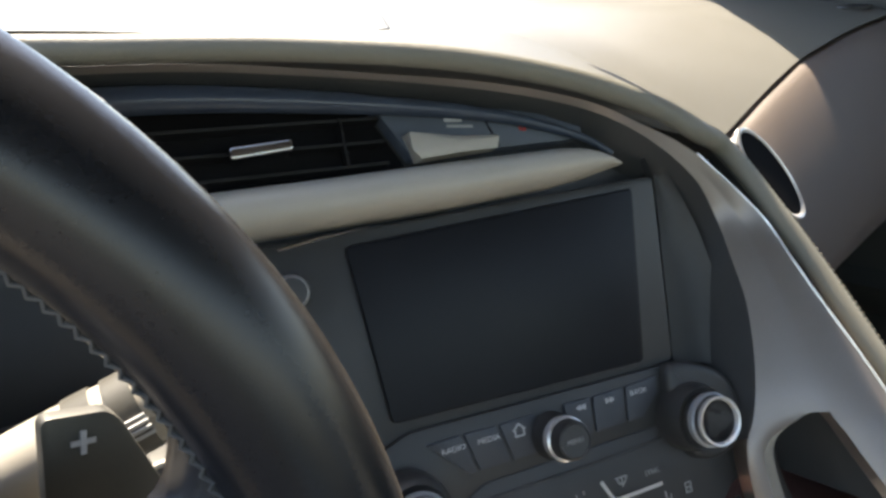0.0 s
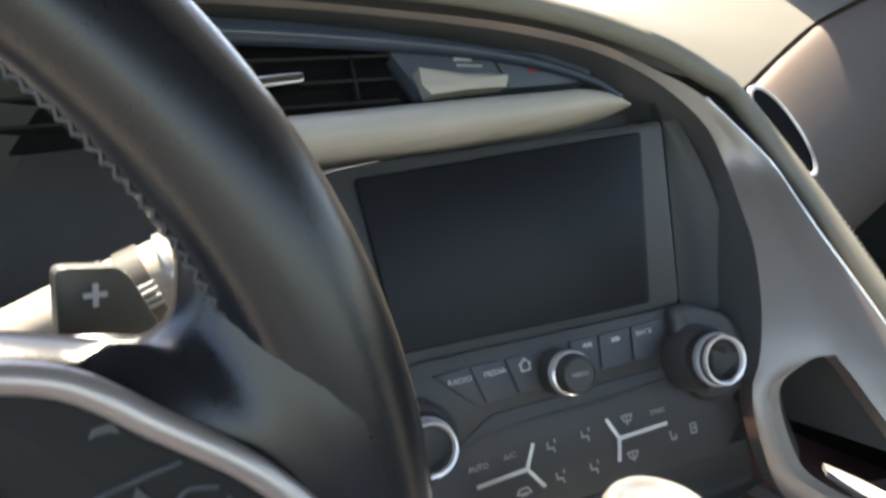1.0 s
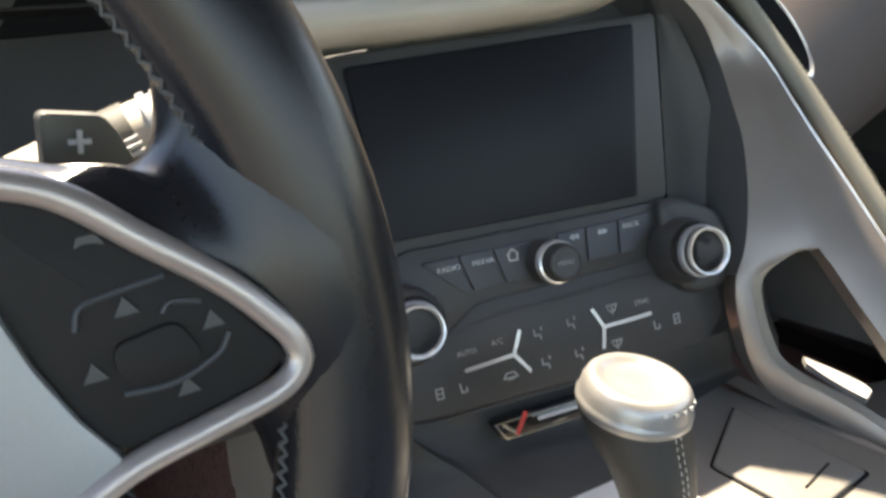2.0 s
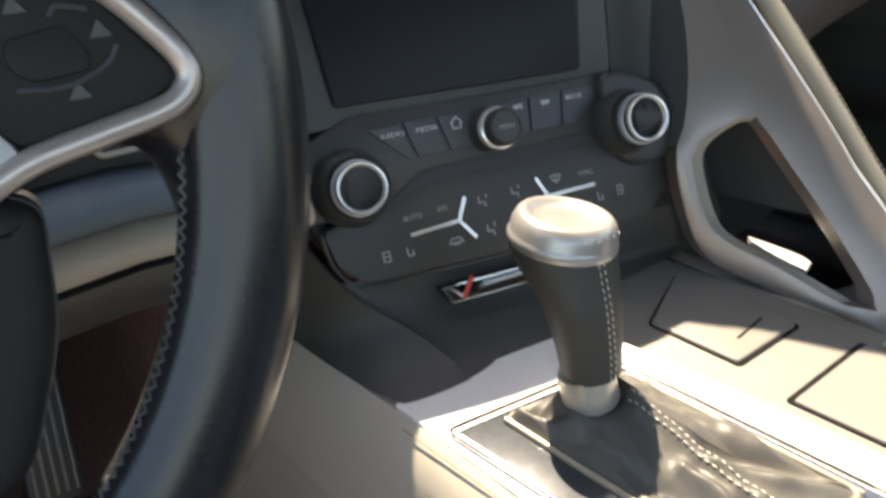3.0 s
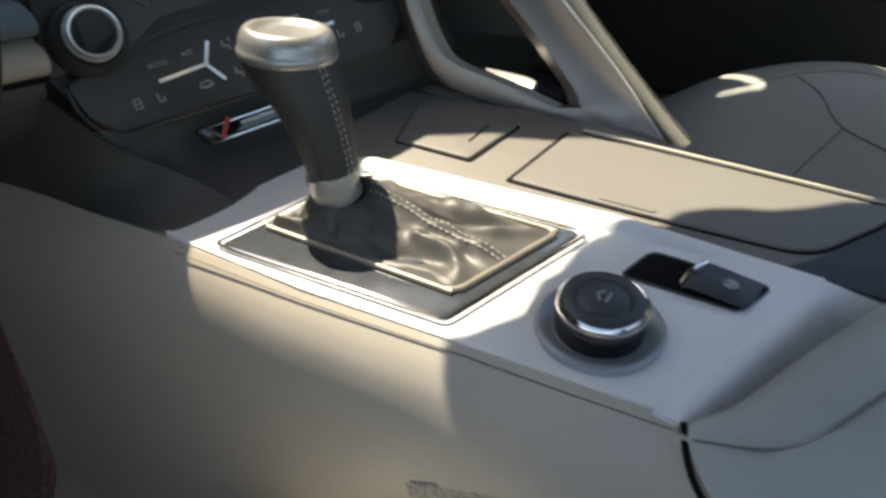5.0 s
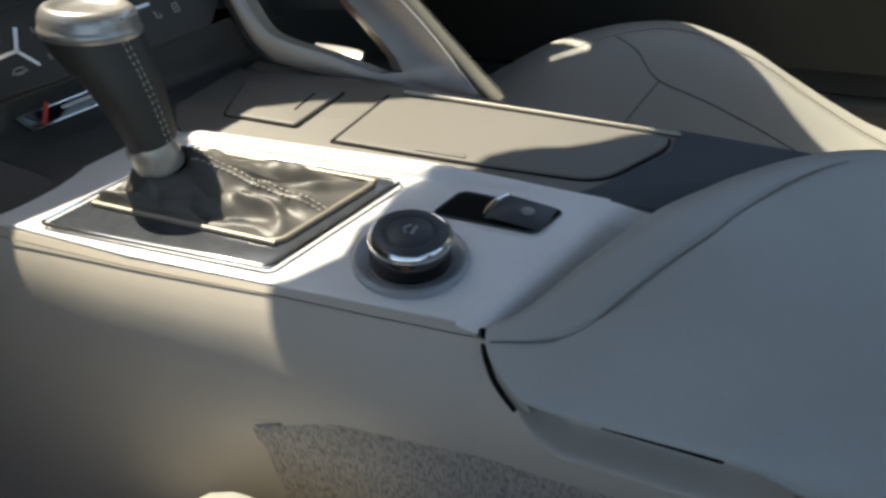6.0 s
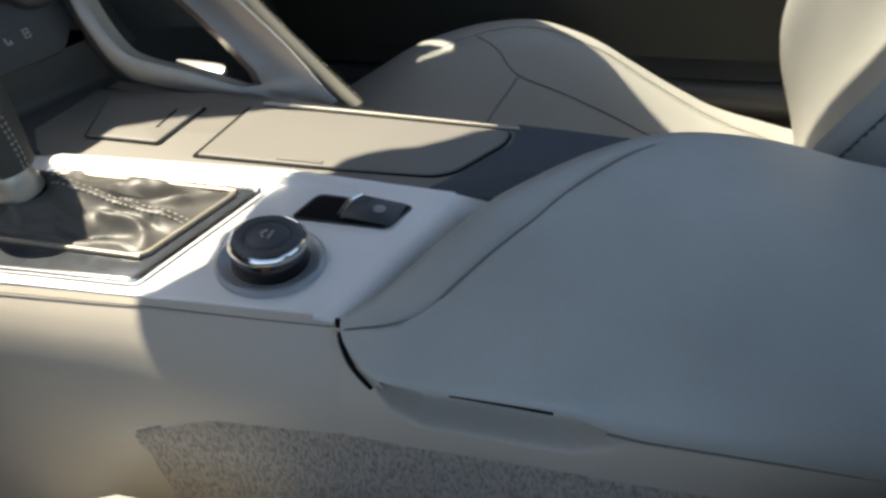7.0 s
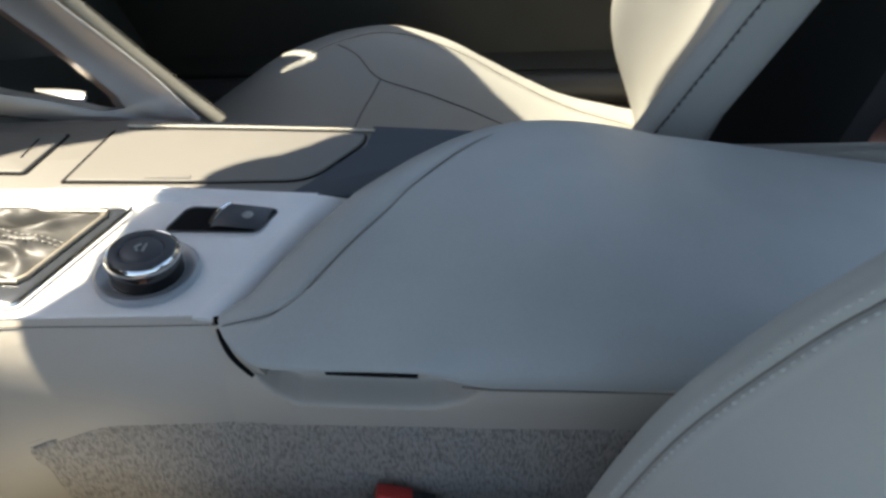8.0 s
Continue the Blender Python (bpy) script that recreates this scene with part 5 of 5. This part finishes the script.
def steering_wheel():
    d = thing("steering_wheel", "black leather steering wheel with silver-edged spokes", "steering wheel")
    ring = [W(0.1797 * math.cos(t), 0.1797 * math.sin(t)) for t in np.linspace(0, 2 * math.pi, 120, endpoint=False)]
    part("rim", tube(ring, 0.0163, 32, closed=True, flat=1.17, axis=tuple(W(0, 0, 1) - W(0, 0, 0))), BLACKLEATHER, d, "stitched black leather rim")
    lace = []
    for k, t in enumerate(np.linspace(0, 2 * math.pi, 520, endpoint=False)):
        r, n = ((0.1624, 0.0052), (0.1610, 0.0030))[k % 2]
        lace.append(W(r * math.cos(t), r * math.sin(t), n))
    part("rim_lacing", tube(lace, 0.0011, 6, closed=True), LACE, d, "grey cross-stitched lacing")
    for t in (radians(-47.3),):
        part("rim_joint", tube([W(math.cos(t) * (0.1792 + 0.0184 * math.cos(q)), math.sin(t) * (0.1792 + 0.0184 * math.cos(q)), 0.0163 * math.sin(q)) for q in np.linspace(0, 2 * math.pi, 28, endpoint=False)], 0.0007, 6, closed=True, axis=(0.3, 0.2, 0.9)), GAP, d)
    for sgn in (1, -1):
        up = [(0.05, 0.062), (0.10, 0.054), (0.126, 0.0460), (0.138, 0.0430), (0.1450, 0.0460), (0.1488, 0.0550), (0.1505, 0.0640), (0.1570, 0.0730), (0.1610, 0.0790)]
        lo = [(0.05, -0.055), (0.10, -0.034), (0.123, -0.0270), (0.143, -0.0220), (0.1515, -0.0255), (0.1555, -0.0370), (0.1570, -0.0500), (0.1635, -0.0600), (0.1670, -0.0655)]
        rows = []
        for k, (p, q) in enumerate(zip(spline([(*u, 0) for u in up], 40), spline([(*u, 0) for u in lo], 40))):
            row = []
            reach = 0.150 + 0.0297 * max(0, k - 22) / 17
            for j in range(21):
                a, b = p[0] + (q[0] - p[0]) * j / 20, p[1] + (q[1] - p[1]) * j / 20
                r = math.hypot(a, b)
                if k > 22 and r < reach:
                    grow = 1 + (reach / r - 1) * math.sin(math.pi * j / 20) ** 0.4
                    a, b = a * grow, b * grow
                w = min(1.0, max(0.0, (math.hypot(a, b) - 0.150) / 0.026))
                row.append(W(sgn * a, b, -0.004 + (0.014 + 0.0065 * w * w * (3 - 2 * w)) * math.sin(math.pi * j / 20) ** 0.5))
            rows.append(row)
        part("spoke", shell(rows, tuple(W(0, 0, -0.012) - W(0, 0, 0))), BLACKLEATHER, d)
        pad = rounded([(sgn * a, b) for a, b in ((0.1035, 0.046), (0.121, 0.0395), (0.150, 0.013), (0.163, -0.0065), (0.154, -0.0125), (0.122, -0.0175), (0.1165, -0.009), (0.1105, 0.008), (0.106, 0.026))], 0.004)
        pd = part("switch_pad", plate(pad, WHEEL, 0.0125, 0.0, 0.0015), FACE, d, "black thumb switch pad")
        loop = [W(sgn * a, b, 0.0135) for a, b in ((0.085, 0.050), (0.10, 0.049), (0.121, 0.0425), (0.137, 0.0285), (0.151, 0.0155), (0.1595, 0.0050), (0.1640, -0.0020), (0.1650, -0.0078), (0.1615, -0.0122), (0.155, -0.0148), (0.14, -0.0175), (0.121, -0.0215), (0.1016, -0.0317), (0.085, -0.043))]
        part("spoke_trim", tube(loop, 0.0034, 12, 90, axis=tuple(W(0, 0, 1) - W(0, 0, 0))), SPOKE, d, "satin silver spoke edging")
        part("spoke_plate", plate(rounded([(sgn * a, b) for a, b in ((0.1218, -0.0172), (0.1156, -0.0062), (0.1102, 0.0075), (0.1055, 0.026), (0.103, 0.046), (0.08, 0.05), (0.07, -0.05), (0.1016, -0.0325), (0.1124, -0.0268), (0.1225, -0.0215))], 0.002), WHEEL, 0.0145, 0.0, 0.0015), DIMSILVER, d, "satin silver spoke between pad and hub")
        for x, y in ((0.1302, 0.0148), (0.1471, 0.0069), (0.121, 0.0023), (0.1386, -0.0066)):
            part("print_mark", plate([(sgn * (x - 0.0026), y - 0.0016), (sgn * (x + 0.0026), y - 0.0016), (sgn * x, y + 0.0026)][::sgn], WHEEL, 0.0131, 0.0122, 0), FAINT, pd)
        part("thumb_key", plate(rounded([(sgn * a, b) for a, b in ((0.1255, 0.0075), (0.1395, 0.0095), (0.1435, 0.0015), (0.1425, -0.0020), (0.1295, -0.0030), (0.1250, 0.001))], 0.003), WHEEL, 0.0142, 0.011, 0.0012), FACE, pd)
        for arc in ([(0.1195, 0.0125), (0.1214, 0.0171), (0.1276, 0.0185), (0.1394, 0.0198)], [(0.1457, 0.0120), (0.1395, 0.0135), (0.137, 0.0115)], [(0.1255, -0.0040), (0.1365, -0.0047), (0.1465, -0.0013), (0.1500, 0.0030)]):
            part("key_edge", tube([W(sgn * a, b, 0.0128) for a, b, _ in spline([(*q, 0) for q in arc], 16)], 0.0007, 6), BUTTON, pd)
        part("print_mark", plate(rounded([(sgn * a, b) for a, b in ((0.1235, 0.0295), (0.1245, 0.0318), (0.1285, 0.0318), (0.1295, 0.0292), (0.1278, 0.0300), (0.1252, 0.0302))][::sgn], 0.0006), WHEEL, 0.0131, 0.0122, 0), FAINT, pd)
    hub = rounded([(-0.085, 0.06), (0.085, 0.06), (0.095, 0.0), (0.112, -0.027), (0.1225, -0.0325), (0.117, -0.066), (0.098, -0.105), (-0.098, -0.105), (-0.117, -0.066), (-0.1225, -0.0325), (-0.112, -0.027), (-0.095, 0.0)], 0.012)
    part("hub", plate(hub, WHEEL, 0.010, -0.03, 0.008, 4), FACE, d, "dark airbag hub")
    part("hub_edge", tube([W(a, b, 0.0005) for a, b in hub], 0.0007, 6, closed=True), BUTTON, d)
    part("lower_spoke", plate(rounded([(-0.05, -0.09), (0.05, -0.09), (0.045, -0.17), (-0.045, -0.17)], 0.01), WHEEL, 0.004, -0.012, 0.004), PLASTIC, d)


def column():
    d = thing("steering_column", "steering column with shift paddle and wiper stalk", "steering column")
    axis = W(0, 0, 1) - W(0, 0, 0)
    part("column_cover", tube([W(0, 0, -0.03), W(0, 0, -0.16)], [0.055, 0.075], 24), PLASTIC, d)
    pad = part("shift_paddle", plate(rounded([(0.0365, 0.6965), (0.053, 0.6925), (0.056, 0.688), (0.0665, 0.655), (0.066, 0.630), (0.030, 0.640), (0.033, 0.672)], 0.003), frame_of((0, 0.197, 0), (1, 0, 0), (0, 0, 1)), 0.002, -0.003, 0.0012), PADDLE, d, "grey paddle marked with a plus")
    pm = frame_of((0.0452, 0.197, 0.6862), (0.985, 0, -0.17), (0.17, 0, 0.985))
    bar([(-0.0027, 0), (0.0027, 0)], 0.0015, pm, 0.0026, MARK, pad)
    bar([(0, -0.0029), (0, 0.0029)], 0.0015, pm, 0.0028, MARK, pad)
    a, b = np.array((0.0865, 0.216, 0.6815)), np.array((-0.04, 0.250, 0.642))
    st = part("wiper_stalk", tube([b, a + (b - a) * 0.3, a + (b - a) * 0.05, a], [0.0095, 0.0122, 0.0132, 0.0125], 24, 24), CHAMP, d, "pale metallic wiper stalk")
    u = (b - a) / np.linalg.norm(b - a)
    for k, (s, r, mat) in enumerate(((0.010, 0.0140, BRIGHT), (0.018, 0.0138, PADDLE), (0.030, 0.0139, PADDLE))):
        part("stalk_ring", tube([a + u * s, a + u * (s + (0.0025 if k == 0 else 0.008))], r, 24), mat, st)
    part("stalk_end", tube([a - u * 0.003, a + u * 0.008], [0.0118, 0.0136], 24), PADDLE, st)
    sm = frame_of(tuple(a + u * 0.022 + np.array((-0.002, -0.0142, 0.002))), tuple(-u), (0.25, -0.3, 0.93))
    for k in range(4):
        bar([(-0.005, 0.004 - 0.0026 * k), (0.002, 0.004 - 0.0026 * k)], 0.0013, sm, 0.0006, MARK, st)


# ---- seats ----
def passenger_seat():
    d = thing("passenger_seat", "pale grey leather bucket seat, part sunlit, with stitched bolsters", "car seat", "car seats")
    # outer bolster: ridge line and section along the seat
    ridge_y = [0.30, 0.21, 0.05, -0.045, -0.135, -0.225, -0.315, -0.41, -0.55]
    ridge_z = [0.06, 0.135, 0.236, 0.268, 0.279, 0.249, 0.195, 0.145, 0.11]
    rows = []
    for y in np.linspace(0.28, -0.62, 60):
        zr = np.interp(y, ridge_y[::-1], ridge_z[::-1])
        base = np.interp(y, [-0.62, -0.3, 0.0, 0.2, 0.28], [0.09, 0.085, 0.12, 0.11, 0.06])
        prof = [(0.515, base - 0.10), (0.51, base + 0.25 * (zr - base)), (0.535, base + 0.62 * (zr - base)), (0.575, base + 0.6 * (zr - base)), (0.63, base + 0.16 * (zr - base)), (0.70, base), (0.77, base), (0.83, base + 0.12 * (zr - base)), (0.89, base + 0.5 * (zr - base)), (0.945, base + 0.9 * (zr - base)), (0.985, zr), (1.025, zr - 0.012), (1.05, zr - 0.06), (1.055, base - 0.1)]
        rows.append([(x, y, z) for x, z in spline([(x, z, 0) for x, z in prof], 60)[:, :2]])
    k = np.ones(5) / 5
    arr = np.array(rows)
    for j in range(arr.shape[1]):
        arr[2:-2, j, 2] = np.convolve(arr[:, j, 2], k, "valid")
    cush = part("cushion", grid(arr), SEAT, d)

    def on(x, y, lift=0.0):
        prof = np.array([[np.interp(-y, -arr[:, j, 1], arr[:, j, k]) for k in (0, 2)] for j in range(20, 52)])
        return (x - lift * 0.6, y, np.interp(x, prof[:, 0], prof[:, 1]) + lift)
    for path in ([(0.915, -0.122), (0.87, -0.083), (0.82, -0.055)], [(0.96, -0.052), (0.94, -0.085), (0.915, -0.122), (0.906, -0.21), (0.90, -0.2925), (0.89, -0.36)]):
        part("cushion_seam", tube([on(x, y) for x, y, _ in spline([(*q, 0) for q in path], 40)], 0.0010, 6), SEAM, cush)
    line = np.array([on(x, y, 0.0) for x, y in np.array(spline([(0.955, 0.0, 0), (0.972, -0.1, 0), (0.975, -0.22, 0), (0.970, -0.33, 0), (0.955, -0.46, 0), (0.94, -0.55, 0)], 60))[:, :2]])
    part("bolster_seam", tube(line, 0.0009, 6), SEAM, cush)
    for o in (-0.006, 0.006):
        stitches(line + np.array((o, 0, 0.0014 - 0.0 * o)), cush, THREAD, 0.0075, 0.0011, 0.005)
    # backrest
    def wing(z):
        return -0.468 - 0.6 * (z - 0.378)
    rows = []
    for s in np.linspace(0, 1, 30):
        z, y = 0.06 + 0.72 * s, -0.50 - 0.22 * s
        bul = np.interp(s, [0, 0.1, 0.236, 0.36, 1], [-0.04, -0.01, 0.07, 0.105, 0.10])
        yb = y + bul
        near, far = wing(z - 0.1 * (yb - y)), y + 1.1 * bul
        prof = [(0.575, near - 0.0865), (0.556, near - 0.084), (0.5425, near - 0.076), (0.5372, near - 0.058), (0.5368, near - 0.036), (0.5385, near - 0.019), (0.5430, near - 0.009), (0.552, near - 0.004), (0.563, near - 0.009), (0.577, near - 0.034), (0.596, near - 0.062), (0.63, near * 0.15 + y * 0.85), (0.68, y), (0.77, y - 0.004), (0.86, y), (0.92, y + (far - y) * 0.55), (0.965, far), (1.0, y + (far - y) * 0.75), (1.015, y - 0.02), (1.01, y - 0.10)]
        rows.append([(x, yy, z - 0.1 * (yy - y)) for x, yy in spline([(x, yy, 0) for x, yy in prof], 90)[:, :2]])
    arr2 = np.array(rows)
    for _ in range(2):
        arr2[2:-2] = (arr2[:-4] + arr2[1:-3] + arr2[2:-2] + arr2[3:-1] + arr2[4:]) / 5
    rows = arr2.tolist()
    back = part("backrest", shell(rows, (0, -0.006, 0)), SEAT, d)
    part("back_shell", shell([[(x, min(p[0][1], p[-1][1]) - 0.01, p[0][2]) for x in (0.60, 0.78, 1.01)] for p in rows], (0, -0.03, 0)), PLASTIC, d)
    arr2 = np.array(rows)
    # dark line along the crest of the near bolster
    part("crest_line", tube([r[20:][int(np.argmin(abs(r[20:, 0] - 0.557)))] for r in arr2], 0.0012, 6), SEAM, back)
    side = np.array([(0.5366, wing(z) - 0.0235, z) for z in np.linspace(0.16, 0.72, 60)])
    part("side_seam", tube(side, 0.0007, 6), SEAM, back)
    stitches(side + np.array((-0.0003, -0.0016, 0)), back, SEAM, 0.0085, 0.0009, 0.0055)


def driver_seat():
    d = thing("driver_seat", "grey leather driver's seat with twin-stitched bolster", "car seat", "car seats")
    edge = [(0.115, -0.345, 0.29), (0.118, -0.36, 0.335), (0.115, -0.390, 0.412), (0.112, -0.43, 0.474), (0.110, -0.462, 0.511), (0.108, -0.52, 0.582), (0.10, -0.60, 0.69)]
    e = spline(edge, 40)
    rows = []
    for p in e:
        c = [p + np.array(o) for o in ((0.03, -0.10, -0.10), (0.018, -0.05, -0.045), (0.006, -0.012, -0.010), (0.0, 0.0, 0.0), (-0.010, 0.004, 0.004), (-0.03, 0.0, 0.006), (-0.06, -0.018, 0.0), (-0.11, -0.06, -0.02), (-0.2, -0.10, -0.05))]
        rows.append(spline(c, 274))
    arr = np.array(rows)
    # the seam is drawn in between two soft swells
    nrm = np.cross(np.gradient(arr, axis=0), np.gradient(arr, axis=1))
    nrm /= np.linalg.norm(nrm, axis=2)[:, :, None]
    nrm *= np.sign(nrm[20, 124, 1])
    run = (np.arange(274) - 7 * 17.6) * np.linalg.norm(arr[20, 125] - arr[20, 124])
    arr += nrm * (0.0009 * np.exp(-((np.abs(run) - 0.0065) / 0.0035) ** 2) - 0.0022 * np.exp(-(run / 0.0022) ** 2))[None, :, None]
    back = part("backrest", grid(arr), SEAT, d)

    def column(f):
        i = int(7 * f)
        f *= 7
        return arr[:, i] * (1 - f + i) + arr[:, i + 1] * (f - i)
    pace = 7 * np.linalg.norm(arr[20, 126] - arr[20, 125])
    part("bolster_seam", tube(column(17.6), 0.0006, 6), CREASE, back)
    for f in (17.6 - 0.0050 / pace, 17.6 + 0.0050 / pace):
        stitches(column(f), back, SEATTHREAD, 0.0054, 0.00105, 0.0034)
    rows = []
    for y in np.linspace(0.10, -0.45, 30):
        prof = [(0.125, 0.02), (0.135, 0.18), (0.132, 0.27), (0.122, 0.304), (0.10, 0.321), (0.06, 0.30), (0.0, 0.22), (-0.1, 0.20)]
        f = 1 - (max(0, y + 0.03) / 0.13) ** 2 * 0.40 - 0.16 * min(1, max(0, 0.01 - y) / 0.1)
        rows.append([(x, y, z * f) for x, z in spline([(x, z, 0) for x, z in prof], 30)[:, :2]])
    part("cushion", grid(rows), SEAT, d)


def buckle():
    d = thing("seat_belt_buckle", "black seat-belt buckle with a red release button", "buckle")
    m = pose(0.165, -0.232, 0.236, 20, 25, 12)
    part("buckle_body", block(m @ pose(0, -0.004, -0.03), 0.028, 0.046, 0.075, 0.004), PLASTIC, d)
    part("release_button", block(m @ pose(-0.002, 0.006, 0.0085), 0.018, 0.026, 0.008, 0.002), RED, d, "red button")


def tunnel_carpet():
    rows = []
    rng = np.random.default_rng(3)
    for y in np.linspace(0.2, -1.0, 150):
        row = []
        top = carpet_line(y)[0]
        for s in np.linspace(0, 1, 36):
            z = top * (1 - s)
            x = tunnel_side(y, z) + np.interp(y + 0.15 * (0.29 - z), [-0.06, -0.02, 0.01, 0.05, 0.09], [0.0038, 0.0028, -0.0012, 0.003, 0.006])
            pile = np.interp(y, [-0.03, 0.02], [1, 0.1])
            row.append((x + pile * rng.normal(0, 0.0007), y + pile * rng.normal(0, 0.0008), z + pile * rng.normal(0, 0.0006)))
        rows.append(row)
    c = part("tunnel_carpet", shell(rows, (0.02, 0, 0)), CARPET, None, "", 180)
    tagged(c, "mottled grey carpet on the tunnel below the console", "carpet", kind="structure")


def pedal():
    d = thing("accelerator_pedal", "dark metal pedal with pale upright ribs", "pedal")
    m = frame_of((0.044, 0.60, 0.2332), (0.98, 0.0, -0.2), (0.2, 0.44, 0.88))
    part("pedal_plate", plate(rounded([(-0.024, -0.068), (0.024, -0.068), (0.022, 0.068), (-0.022, 0.068)], 0.008), m, 0.004, -0.006, 0.002), PLASTIC, d)
    for k in range(5):
        x = -0.0175 + 0.00875 * k
        part("rib", plate([(x - 0.0014, -0.06), (x + 0.0014, -0.06), (x + 0.0013, 0.06), (x - 0.0013, 0.06)], m, 0.0075, 0.003, 0.001), RIB, d)


car_shell()
passenger_door()
driver_side_guard()
dashboard()
trim_arch()
centre_stack()
console()
armrest()
gear_lever()
column()
steering_wheel()
passenger_seat()
driver_seat()
buckle()
tunnel_carpet()
pedal()
